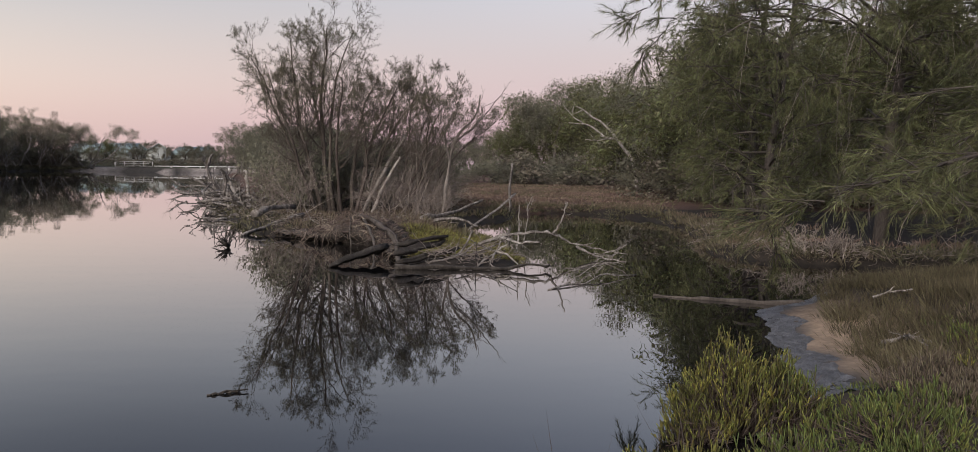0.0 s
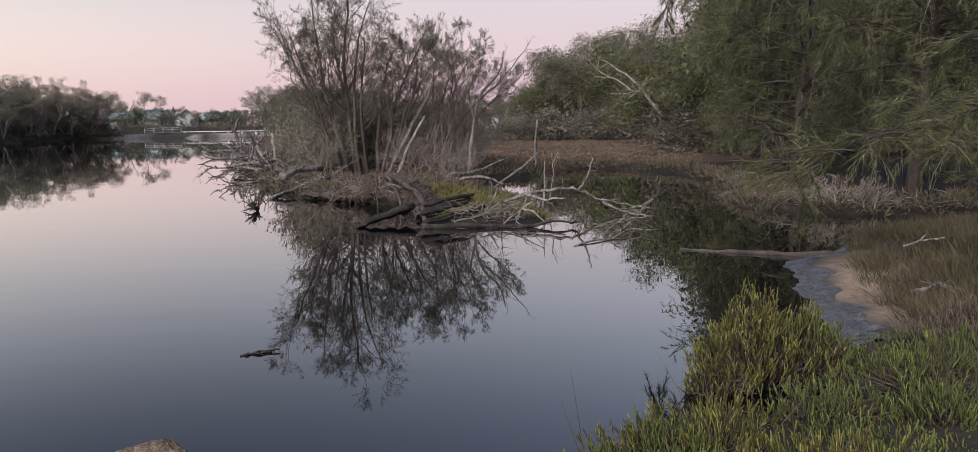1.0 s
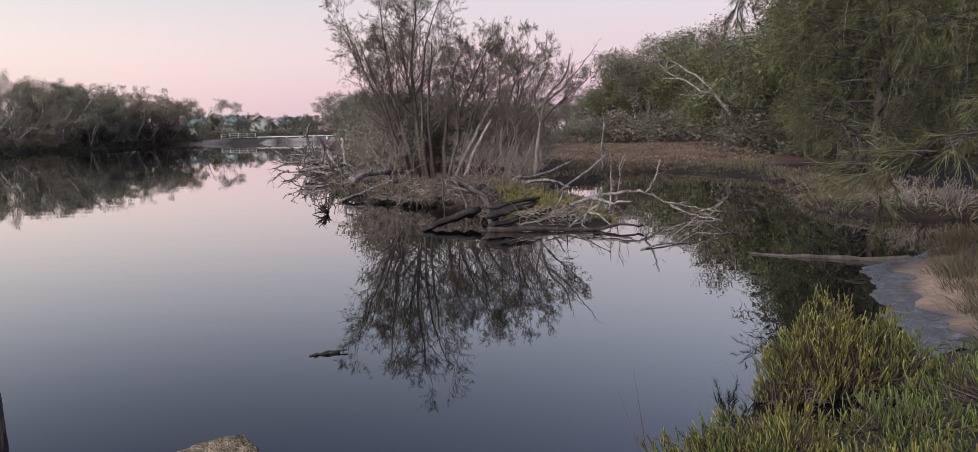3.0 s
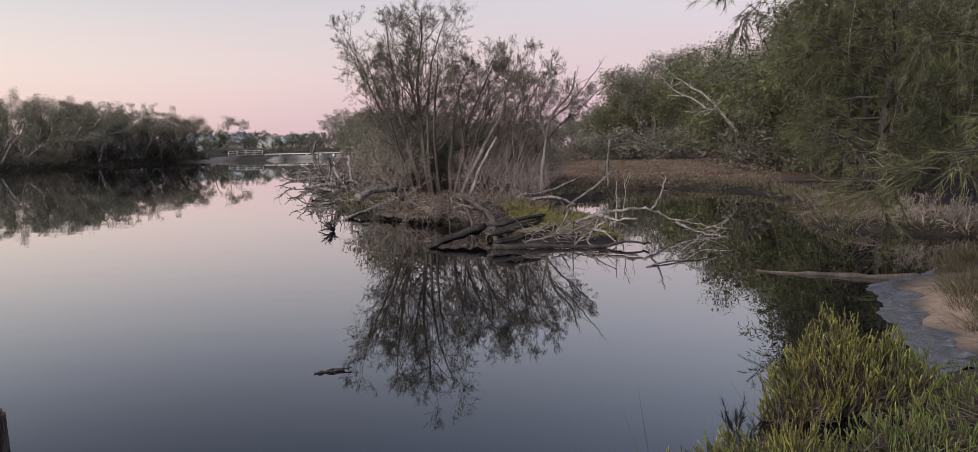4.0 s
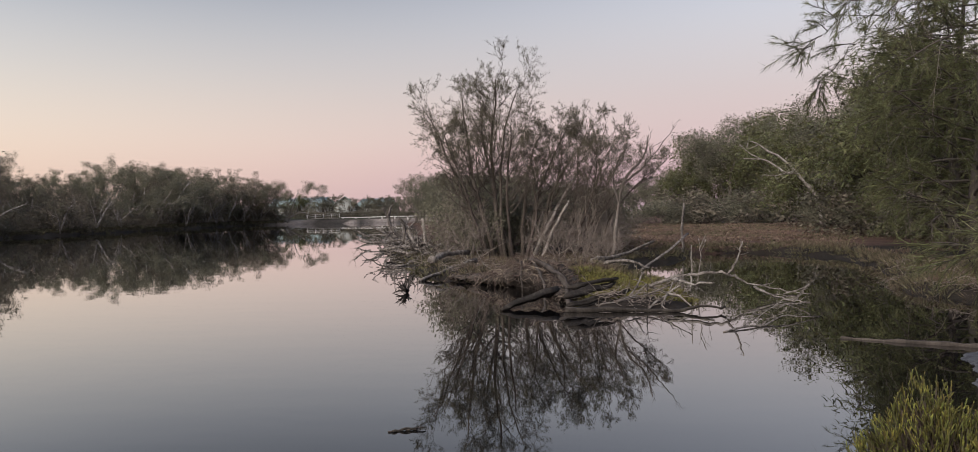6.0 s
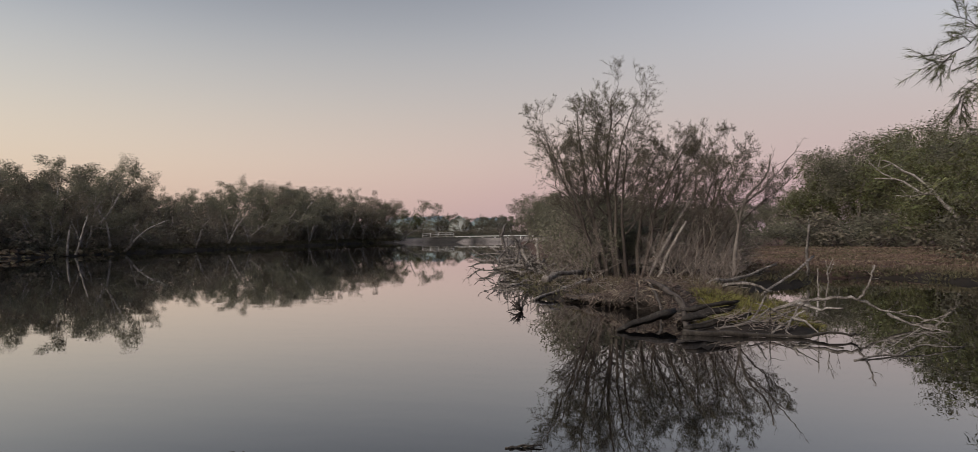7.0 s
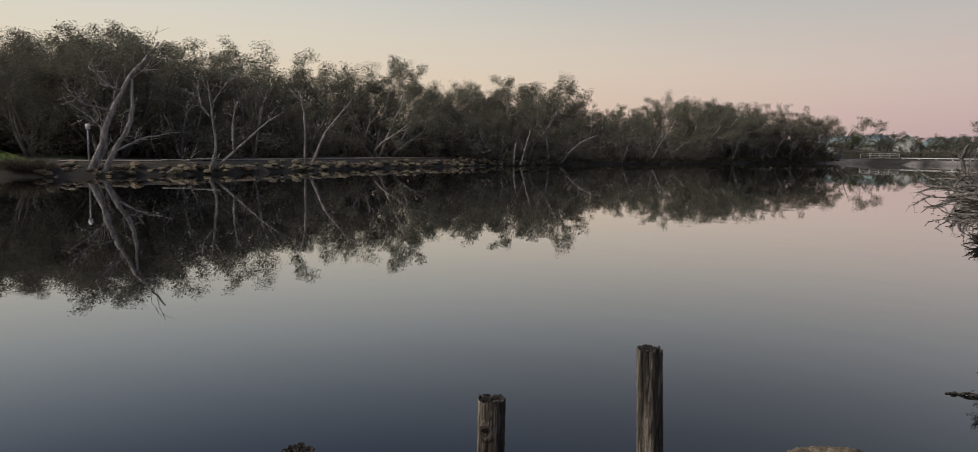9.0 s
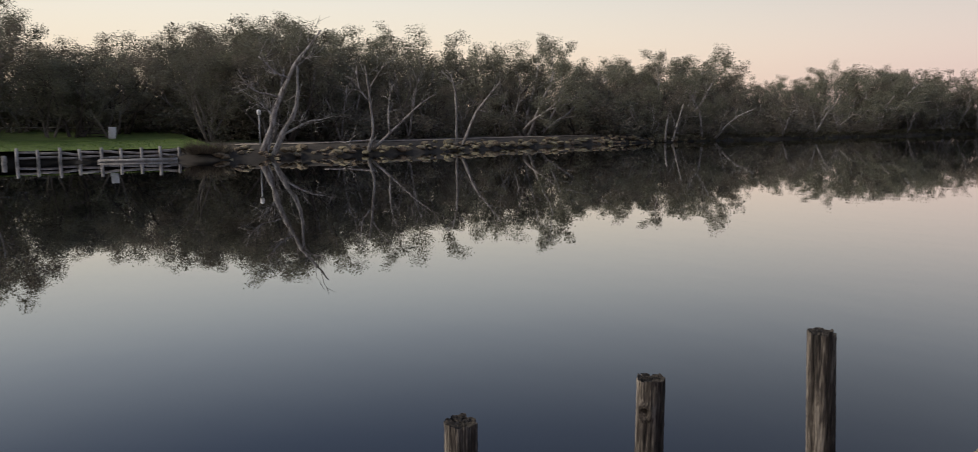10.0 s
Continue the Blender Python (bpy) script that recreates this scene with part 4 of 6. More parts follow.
limbs("stump", [([(0.82, 34.05, 0.2), (0.83, 34.06, 1.2), (0.87, 34.06, 2.25)], 0.06, 0.035)], M_PALEBARK, "slim bleached standing stump", "stump", "", 1, 22)

PILE = "bleached tangled roots and limbs of an uprooted tree"
limbs("uprooted_tree", [([(-16.83, 51.37, -0.2), (-17.59, 51.12, 0.14), (-18.45, 50.81, 0.54), (-19.25, 50.51, 0.56), (-20.15, 50.16, 0.3)], 0.13, 0.04), ([(-17.89, 51.01, 0.15), (-18.74, 50.71, 0.05), (-19.49, 50.42, 0.07), (-20.15, 50.16, 0.3)], 0.1, 0.04),
                        ([(-17.58, 51.12, 0.22), (-18.01, 50.97, 1.19), (-18.14, 50.92, 1.73), (-17.97, 50.99, 2.43), (-17.81, 51.04, 2.63)], 0.11, 0.04), ([(-18.08, 50.94, 1.4), (-18.29, 50.87, 1.98), (-18.54, 50.78, 2.36)], 0.06, 0.03),
                        ([(-17.76, 51.06, 0.77), (-18.52, 50.79, 0.79), (-19.26, 50.51, 1.14), (-19.82, 50.29, 1.15)], 0.08, 0.03), ([(-19.3, 50.5, 0.5), (-19.77, 50.31, 0.62), (-20.13, 50.17, 0.92), (-20.34, 50.08, 1.13)], 0.05, 0.025),
                        ([(-17.2, 51.25, 0.13), (-16.9, 51.35, 0.87), (-16.45, 51.5, 1.44), (-16.33, 51.54, 1.73)], 0.08, 0.03), ([(-17.39, 51.19, 0.34), (-17.17, 51.26, 0.96), (-16.72, 51.41, 1.7)], 0.07, 0.03)],
      M_DRIFT, PILE, "driftwood", "driftwood", 4, 23, 8, 0.8, 0.03)
limbs("standing_snag", [([(-10.5, 34.5, 0.4), (-10.55, 34.5, 1.1), (-10.62, 34.47, 1.8)], 0.075, 0.06)], M_PALEBARK, "short pale broken snag standing in the driftwood", "stump", "driftwood", 0, 24)
for k, run in enumerate([([(-9.7, 31.4, 0.03), (-9.2, 32.7, 0.4), (-8.6, 34.1, 0.62)], 0.08, 0.11), ([(-9.6, 31.9, 0.1), (-9.0, 32.2, 0.4), (-8.2, 32.9, 0.55)], 0.06, 0.05), ([(-10.3, 32.5, 0.05), (-9.8, 33.1, 0.45), (-9.3, 34.2, 0.75)], 0.08, 0.07)]):
    limbs("dead_limb", [run], M_DRIFT, "grey fallen trunk with a split end by the water", "driftwood", "driftwood", 2, 250 + k, 8, 0.5, 0.02)
for k, run in enumerate([([(-11.6, 36.5, 0.4), (-12.0, 37.0, 0.8), (-12.3, 37.3, 1.3), (-12.5, 37.0, 1.8)], 0.1, 0.03), ([(-12.4, 38.5, 0.3), (-13.0, 38.4, 0.7), (-13.8, 38.2, 0.5)], 0.09, 0.03), ([(-12.9, 40.4, 0.4), (-13.6, 40.5, 0.8), (-14.3, 40.2, 1.2)], 0.07, 0.02), ([(-12.6, 37.4, 0.5), (-12.4, 37.2, 1.3), (-12.6, 37.0, 1.9)], 0.06, 0.02)]):
    limbs("dead_limb", [run], M_DRIFT, "grey fallen trunk with a split end by the water", "driftwood", "driftwood", 4, 260 + k, 7, 0.6, 0.02)
for k, run in enumerate([([(-14.6, 44.5, 0.2), (-15.2, 44.5, 0.7), (-15.8, 44.2, 1.2)], 0.1, 0.03), ([(-15.0, 46.5, 0.2), (-15.6, 46.8, 0.6), (-16.6, 46.6, 0.5)], 0.09, 0.03), ([(-15.2, 46.0, 0.4), (-15.4, 45.8, 1.2), (-15.7, 45.6, 1.9)], 0.07, 0.02)]):
    limbs("dead_limb", [run], M_DRIFT, "grey fallen trunk with a split end by the water", "driftwood", "driftwood", 4, 270 + k, 7, 0.6, 0.02)
DRIFTLINE = smooth_line([(-7.6, 26.4, 0), (-8.9, 29.4, 0), (-10.1, 32.0, 0), (-11.4, 34.4, 0), (-13.2, 38.6, 0), (-15.2, 44.0, 0), (-17.2, 50.2, 0)], 8)


def gnarled_limb(seed, k, out, r, length, rise):
    """A dead limb with twisted forks that starts at share k of the drift line."""
    rng = np.random.default_rng(seed)
    q = DRIFTLINE[int(k * (len(DRIFTLINE) - 1))] + np.array((out * 0.85 + rng.normal() * 0.15, out * 0.45, 0.15 + rng.uniform(0, 0.3)))
    az = radians(rng.uniform(150, 250))
    lines, tips = [], []
    grow(rng, lines, tips, q, (math.cos(az), math.sin(az) * 0.8, rise), length, r, 0, 2, kids=3, wobble=0.34, lift=0.0, ratio=0.6, angle=0.85, first=0.3)
    for p_, _r, _l in lines:
        p_[:, 2] = np.maximum(p_[:, 2], 0.01)
    ob = wood(lines, (8, 6, 5), 0.016).part("driftwood_limb", M_DRIFT, smooth=True)
    return tagged(ob, "bleached gnarled dead limb with twisted forks over the water", "driftwood", "driftwood")


rb = np.random.default_rng(27)
for k in range(17):
    gnarled_limb(400 + k, rb.uniform(0.12, 1.0), rb.uniform(0.2, 1.2), rb.uniform(0.07, 0.12), rb.uniform(1.0, 2.1), rb.uniform(-0.05, 0.75))
for k in range(26):
    c = DRIFTLINE[int((0.06 + 0.9 * k / 25) * (len(DRIFTLINE) - 1))] + np.array((rb.uniform(-0.1, 0.8), rb.uniform(-0.4, 0.4), rb.uniform(0.08, 0.5)))
    az, ln = radians(rb.normal(70, 38)), rb.uniform(0.7, 1.5)
    d = np.array((math.cos(az), math.sin(az), rb.uniform(-0.02, 0.22))) * ln
    r = rb.uniform(0.06, 0.12)
    limbs("fallen_log", [([c - d, c + rb.normal(size=3) * 0.06, c + d], r, r * rb.uniform(0.55, 0.9))], (M_DRIFT, M_WETWOOD, M_DRIFT)[k % 3],
          ("weathered grey log in the driftwood along the shore", "dark wet log in the driftwood along the shore", "weathered grey log in the driftwood along the shore")[k % 3], "log", "logs of the spit", 1, 430 + k, 8)
rb = np.random.default_rng(28)
root_runs = []
for k in range(15):
    az = radians(rb.uniform(80, 280))
    d = np.array((math.cos(az), math.sin(az) * 0.7, rb.uniform(0.0, 0.65)))
    o = np.array((-6.45, 19.5, 0.03))
    root_runs.append(([o, o + d * 0.2 + (0, 0, 0.04), o + d * rb.uniform(0.25, 0.42) + rb.normal(size=3) * 0.05], 0.026, 0.008))
limbs("root_ball", root_runs, M_WETWOOD, "small dark root ball standing in still water", "root", "", 2, 29, 6, 0.14, 0.006)
limbs("floating_log", [([(-2.56, 7.12, 0.005), (-2.44, 7.19, 0.018), (-2.33, 7.24, 0.02), (-2.24, 7.28, 0.024)], 0.009, 0.007), ([(-2.52, 7.14, 0.004), (-2.42, 7.2, 0.006), (-2.3, 7.25, 0.004)], 0.014, 0.01)], M_WETWOOD, "small dark stick floating on the water", "log")


# fibrous bank of hanging roots at the spit's edge
def root_mass():
    rng = np.random.default_rng(40)
    e = thing("root_mass", (0, 0, 0), "eroded bank of matted red-brown hanging roots", "roots")
    s = Soup()
    nu, nv = 70, 16
    u, v = np.meshgrid(np.linspace(0, 1, nu), np.linspace(0, 1, nv), indexing="ij")
    line = smooth_line([(-6.2, 22.9, 0), (-4.9, 21.6, 0), (-3.9, 20.8, 0), (-3.0, 20.0, 0), (-2.55, 18.9, 0), (-2.15, 17.6, 0)], 10)
    lu = np.linspace(0, 1, len(line))
    x, y = np.interp(u, lu, line[:, 0]), np.interp(u, lu, line[:, 1])
    peak = 0.18 + 0.5 * np.exp(-((u - 0.5) / 0.26) ** 2)
    # from a dark recess out to the lip, then up and inland over the top
    inland = np.interp(v, [0, 0.15, 0.3, 0.45, 1.0], [0.5, 0.35, -0.05, 0.05, 1.5])
    z = peak * np.interp(v, [0, 0.15, 0.3, 0.45, 0.75, 1.0], [-0.3, 0.1, 0.45, 0.8, 1.05, 0.55])
    z = z + 0.04 * rng.normal(size=u.shape) * (v > 0.1)
    x2, y2 = x + 0.45 * inland + 0.05 * rng.normal(size=u.shape), y + 0.85 * inland + 0.05 * rng.normal(size=u.shape)
    i, j = np.meshgrid(np.arange(nu - 1), np.arange(nv - 1), indexing="ij")
    k = (i * nv + j).ravel()
    s.add(np.stack([x2, y2, z], -1).reshape(-1, 3), np.stack([k, k + nv, k + nv + 1, k + 1], -1))
    s.part("bank", M_DARKBARK, e, smooth=True)
    f = Soup()
    for k_ in range(1500):
        a, b_ = np.clip(rng.normal(0.48, 0.25), 0, 1), rng.random()
        off = -0.1 + 0.9 * b_
        px, py = np.interp(a, lu, line[:, 0]) + off * 0.45, np.interp(a, lu, line[:, 1]) + off * 0.85
        h0 = (0.18 + 0.5 * math.exp(-((a - 0.5) / 0.26) ** 2)) * np.interp(b_, [0, 0.15, 0.6, 1], [0.5, 0.8, 1.05, 1.0]) + rng.uniform(-0.02, 0.05)
        tp, _e = bend(rng, (px, py, h0), (rng.normal() * 0.9 - 0.1, -0.5 + rng.normal() * 0.8, rng.normal() * 0.35), rng.uniform(0.15, 0.6), 5, 0.42, -0.16)
        tp[:, 2] = np.maximum(tp[:, 2], 0.0)
        r = rng.uniform(0.004, 0.01) if k_ % 14 else rng.uniform(0.014, 0.028)
        f.tube(tp, np.linspace(r, r * 0.4, 6), 3 if k_ % 14 else 5, cap=False)
    f.part("root_fibre", mat("red_brown_rootlets", [(0.06, 0.044, 0.035), (0.13, 0.1, 0.082), (0.26, 0.215, 0.178)], 3, 0.9, 0, spread=0.55), e)


root_mass()


def litter(name, n, spots, label, material, length=(0.3, 1.0), radius=(0.005, 0.014), rise=0.25, seed=1):
    """Fallen sticks and twigs in a tangle; spots are (x, y, spread)."""
    rng = np.random.default_rng(seed)
    s = Soup()
    for k in range(n):
        x, y, sp = spots[k % len(spots)]
        x, y = x + rng.normal() * sp, y + rng.normal() * sp
        z = ground_z(x, y)
        if z < 0.04:
            continue
        az = rng.uniform(0, 2 * math.pi)
        ln = rng.uniform(*length)
        tp, _e = bend(rng, (x, y, max(z, 0) + rng.uniform(0.0, 0.2)), (math.cos(az), math.sin(az), rng.normal() * rise + 0.1), ln, 5, 0.25, -0.02)
        tp[:, 2] = np.maximum(tp[:, 2], 0.0)
        r = rng.uniform(*radius)
        s.tube(tp, np.linspace(r, r * 0.4, 6), 4, cap=False)
    return tagged(s.part(name, material), label, "twigs", kind="stuff")


SPOTS = [(-6.0, 24.2, 0.8), (-4.8, 21.5, 0.7), (-3.6, 19.2, 0.6), (-2.4, 17.8, 0.5), (-1.2, 17.2, 0.5), (-0.2, 17.0, 0.4), (0.1, 18.6, 0.5), (-1.5, 26.5, 0.9), (-3.5, 27.5, 1.0), (-3.0, 31.0, 1.0), (-8.0, 27.5, 0.8)]
litter("fallen_twigs", 900, SPOTS, "tangle of fallen grey-brown twigs on the spit", M_TWIG, (0.2, 0.7), (0.004, 0.01), seed=41)
litter("fallen_sticks", 50, SPOTS, "bleached broken sticks strewn over the spit", M_DRIFT, (0.5, 1.3), (0.008, 0.022), 0.3, 42)
PILES = [(-8.6, 30.6, 0.7), (-9.6, 32.4, 0.6), (-10.7, 34.0, 0.7), (-11.8, 35.8, 0.7), (-12.9, 38.0, 0.8), (-13.8, 40.6, 0.8)]
litter("drift_sticks", 150, PILES, "heap of bleached driftwood sticks along the shore", M_DRIFT, (0.6, 1.8), (0.015, 0.045), 0.3, 43)
litter("drift_twigs", 500, PILES, "fine dark twigs among the driftwood", M_DARKBARK, (0.3, 0.9), (0.006, 0.014), 0.35, 44)


# ---------------------------------------------------------------- low growth on the spit and the flats
def scatter(rng, n, box, test):
    """Random ground points in a box (x0, x1, y0, y1) that pass the test of (x, y, near, east, west)."""
    x, y = rng.uniform(box[0], box[1], n), rng.uniform(box[2], box[3], n)
    z, a, b_, c = land(x, y)
    ok = test(x, y, a, b_, c)
    return np.stack([x, y, z], 1)[ok]


def tufts(name, centres, per, radius, height, width, material, label, category, splay=0.35, fleshy=False, seed=1):
    """Many small plants as one mass."""
    rng = np.random.default_rng(seed)
    k = np.repeat(np.arange(len(centres)), per)
    off = rng.normal(size=(len(k), 3)) * radius * np.array([1, 1, 0])
    p = centres[k] + off - np.array([0, 0, 0.02])
    a = off / max(radius, 1e-6) * splay + np.array([0, 0, 1]) + rng.normal(size=p.shape) * 0.22
    s = Soup()
    size = rng.uniform(0.5, 1.15, len(p)) * height * np.repeat(rng.uniform(0.6, 1.2, len(centres)), per)
    if fleshy:
        s.spikes(p, a, size, width * rng.uniform(0.75, 1.25, len(p)), rng)
    else:
        s.leaves(p, a, size, width * rng.uniform(0.6, 1.4, len(p)), rng)
    return tagged(s.part(name, material), label, category, kind="stuff")


rg = np.random.default_rng(60)
M_SAMPHIRE_DULL = mat("dull_green_samphire", [(0.055, 0.045, 0.022), (0.12, 0.112, 0.036), (0.215, 0.19, 0.055)], 2.2, 0.7, 0, spread=0.45)
M_MAT = mat("olive_brown_mat", [(0.045, 0.042, 0.026), (0.08, 0.072, 0.042), (0.125, 0.11, 0.066)], 0.9, 0.8, 0, spread=0.4)
FLAT = lambda x, y, n, e, w: (e > 0.2) & (ripple(x, y, 0.35, 1.0) > -0.7) & (np.abs(x) < 0.22 * y)
tufts("red_samphire", scatter(rg, 7000, (-4, 16, 37, 84), FLAT), 10, 0.24, 0.15, 0.07, M_SAMPHIRE_RED, "low mat of dull reddish samphire on the flats", "groundcover", 1.0, seed=61)
tufts("olive_mat", scatter(rg, 4500, (-4, 16, 37, 84), lambda x, y, n, e, w: FLAT(x, y, n, e, w) & (ripple(x, y, 0.3, 6.0) > -0.1)), 10, 0.24, 0.17, 0.06, M_MAT, "olive-brown low growth among the samphire", "groundcover", 1.0, seed=68)
tufts("red_samphire", scatter(rg, 700, (5.5, 14, 19, 36), lambda x, y, n, e, w: (e > 0.7) & (e < 4) & (ripple(x, y, 0.7, 3.0) > 0.1)), 16, 0.12, 0.22, 0.03, M_SAMPHIRE_RED, "low reddish samphire along the bank", "groundcover", 0.5, seed=62)
tufts("shore_growth", scatter(rg, 9000, (-16, 14, 17, 46), lambda x, y, n, e, w: (e > 0.02) & (e < 1.1) & ((y > 20.5) | (x > 3))), 12, 0.1, 0.26, 0.03, M_MAT, "dark olive-brown growth along the water's edge", "groundcover", 0.7, seed=69)
tufts("brown_samphire", scatter(rg, 1800, (-14, 8, 20, 44), lambda x, y, n, e, w: (e > 0.3) & (e < 3.0) & (y > 22)), 14, 0.12, 0.3, 0.03, M_SAMPHIRE_DRY, "brown withered samphire along the shore", "groundcover", seed=63)
tufts("brown_samphire", scatter(rg, 1500, (5, 14, 16.5, 30), lambda x, y, n, e, w: (e > -0.05) & (e < 2.2)), 16, 0.14, 0.2, 0.016, M_SAMPHIRE_DRY, "brown tussocks along the bank of the inlet", "groundcover", 0.9, seed=64)
tufts("dry_grass", scatter(rg, 420, (-6.5, 0.2, 20.5, 31), lambda x, y, n, e, w: (e > 0.5) & ((x < -1.5) | (y > 30))), 18, 0.1, 0.26, 0.01, mat("dry_pinkish_grass", [(0.05, 0.036, 0.028), (0.1, 0.074, 0.058), (0.19, 0.148, 0.118)], 4, 0.85, 0, spread=0.35),
      "dry pinkish-brown grass on the spit", "grass", seed=65)
tufts("green_samphire", scatter(rg, 1300, (-2.7, 0.6, 17.6, 23.6), lambda x, y, n, e, w: (e > 0.1) & (ripple(x, y, 1.4, 5.0) > -0.45)), 24, 0.1, 0.13, 0.018, M_SAMPHIRE_DULL, "patch of green samphire on the spit", "groundcover", 0.6, seed=66)
tufts("bank_grass", scatter(rg, 420, (6, 15, 17, 26), lambda x, y, n, e, w: (e > 0.3) & (e < 3) & (ripple(x, y, 0.9, 8.0) > 0)), 30, 0.15, 0.26, 0.012, mat("olive_grass", [(0.05, 0.052, 0.024), (0.085, 0.085, 0.036), (0.13, 0.122, 0.056)], 2, 0.8, 0, spread=0.35),
      "olive grass tussocks on the inlet's bank", "grass", 0.8, seed=67)
litter("bank_twigs", 380, [(6.4, 19.4, 0.5), (7.6, 18.8, 0.5), (8.8, 18.0, 0.5), (10.2, 17.5, 0.5), (11.6, 17.6, 0.5), (6.2, 22.5, 0.6), (6.9, 26.0, 0.8)], "grey dead twigs hanging over the inlet's bank", M_TWIG, (0.3, 0.9), (0.003, 0.008), 0.5, 45)
for k, (x, y, h) in enumerate([(7.4, 18.9, 0.9), (8.1, 18.5, 1.0)]):
    tagged(bare_shrub(340 + k, x, y, h), "low grey leafless bush hanging over the inlet", "shrub", "bare shrubs of the inlet")
limbs("dead_branch_tree", [([(11.22, 60.19, 0.30), (10.96, 59.49, 1.13), (10.59, 59.33, 2.80), (9.88, 59.33, 3.70), (9.22, 59.44, 4.57), (8.28, 59.59, 5.51), (7.59, 59.67, 5.92), (6.84, 59.75, 6.50), (6.26, 59.82, 6.74)], 0.15, 0.035),
                           ([(9.22, 59.44, 4.44), (8.63, 59.53, 4.42), (7.70, 59.66, 5.13), (7.01, 59.74, 5.43), (5.78, 59.88, 5.54)], 0.09, 0.03), ([(7.01, 59.74, 5.43), (6.18, 59.82, 5.95), (5.55, 59.89, 6.55)], 0.05, 0.02),
                           ([(8.63, 59.53, 4.36), (7.93, 59.63, 4.25), (7.07, 59.74, 4.32)], 0.05, 0.025), ([(6.84, 59.75, 6.50), (6.08, 59.85, 6.21), (6.18, 59.82, 6.98)], 0.035, 0.018)],
      M_PALEBARK, "bleached dead tree leaning with bare forked limbs", "tree", "", 4, 70, 8, 0.7, 0.02)


# ---------------------------------------------------------------- casuarinas that hang over the inlet
def casuarina(seed, x, y, height, reach, limbs_n, label, toward=None, sub=8, twig=6, needles=36, lowest=0.1, needle=(0.13, 0.26), thick=0.011, twigs_shown=True, full=(1.05, 0.55), reaching=(), hanging=40):
    rng = np.random.default_rng(seed)
    e = thing("casuarina", (x, y, ground_z(x, y)), label, "tree", "casuarinas by the inlet")
    lines = []
    trunk, _e = bend(rng, (0, 0, -0.3), (0.04, 0.02, 1), height, 12, 0.05, 0.03)
    lines.append((trunk, np.linspace(0.19, 0.03, 13), 0))
    tw_p, tw_d, low = [], [], []
    foot = np.array((x, y, ground_z(x, y)))
    for i in range(limbs_n + len(reaching)):
        h = lowest + (0.97 - lowest) * (i + rng.random()) / limbs_n
        k = min(11, int(h * 12))
        q = trunk[k] + (trunk[k + 1] - trunk[k]) * (h * 12 - k)
        az = rng.uniform(0, 2 * math.pi) if toward is None or rng.random() < 0.35 else radians(toward + rng.normal() * 50)
        rise = rng.uniform(0.1, 0.6)
        ln = reach * rng.uniform(0.65, 1.1) * (full[0] - full[1] * h)
        p, _e = bend(rng, q, (math.cos(az), math.sin(az), rise), ln, 8, 0.1, -0.045)
        p[:, 2] = np.maximum(p[:, 2], 0.25)
        if i >= limbs_n:
            p = smooth_line(np.array(reaching[i - limbs_n]) - foot)
            p, h, ln = p[np.linspace(0, len(p) - 1, 9).astype(int)], 0.3, 1.7
        lines.append((p, np.linspace(0.055 * (1.1 - h * 0.6), 0.01, 9), 1))
        low.append(p)
        for j in range(sub if i < limbs_n else 14):
            s_ = 0.25 + 0.75 * (j + rng.random()) / sub
            m_ = min(7, int(s_ * 8))
            q2 = p[m_] + (p[m_ + 1] - p[m_]) * (s_ * 8 - m_)
            d2 = unit(p[m_ + 1] - p[m_]) * 0.8 + rng.normal(size=3) * 0.55 + np.array([0, 0, 0.35 if i >= limbs_n else 0.0])
            p2, _e = bend(rng, q2, d2, ln * 0.36 * rng.uniform(0.6, 1.2), 5, 0.14, -0.07)
            p2[:, 2] = np.maximum(p2[:, 2], 0.2)
            lines.append((p2, np.linspace(0.014, 0.005, 6), 2))
            for l_ in range(twig):
                m2 = int(rng.integers(1, 5))
                d3 = unit(p2[m2 + 1] - p2[m2]) * 0.9 + rng.normal(size=3) * 0.42 + np.array([0, 0, -0.05])
                tl = rng.uniform(0.3, 0.75)
                p3, e3 = bend(rng, p2[m2], d3, tl, 3, 0.16, -0.08)
                lines.append((p3, np.linspace(0.006, 0.003, 4), 3))
                tw_p.append(p3)
                tw_d.append(e3)
    wood(lines, (8, 5, 4, 3), 0.0035, 3 if twigs_shown else 2).part("trunk", M_DARKBARK, e)
    # bare grey twigs that hang from the limbs
    w = Soup()
    for _ in range(hanging):
        p = low[int(rng.integers(0, len(low)))]
        q = p[int(rng.integers(3, 8))]
        if q[2] < 1.0:
            continue
        n = 7
        t_, _e = bend(rng, q, (rng.normal() * 0.5, rng.normal() * 0.5, -0.5), min(rng.uniform(0.7, 2.6), q[2] - 0.3), n, 0.13, -0.3)
        w.tube(t_, np.linspace(0.009, 0.004, n + 1), 3, cap=False)
        for _k in range(3):
            k_ = int(rng.integers(2, n))
            t2, _e = bend(rng, t_[k_], (rng.normal(), rng.normal(), -0.6), rng.uniform(0.15, 0.5), 3, 0.2, -0.2)
            w.tube(t2, np.linspace(0.005, 0.003, 4), 3, cap=False)
    tagged(w.part("twig_mass", M_TWIG, e, "bare grey hanging twigs"), kind="stuff")
    P, D = np.array(tw_p), np.array(tw_d)
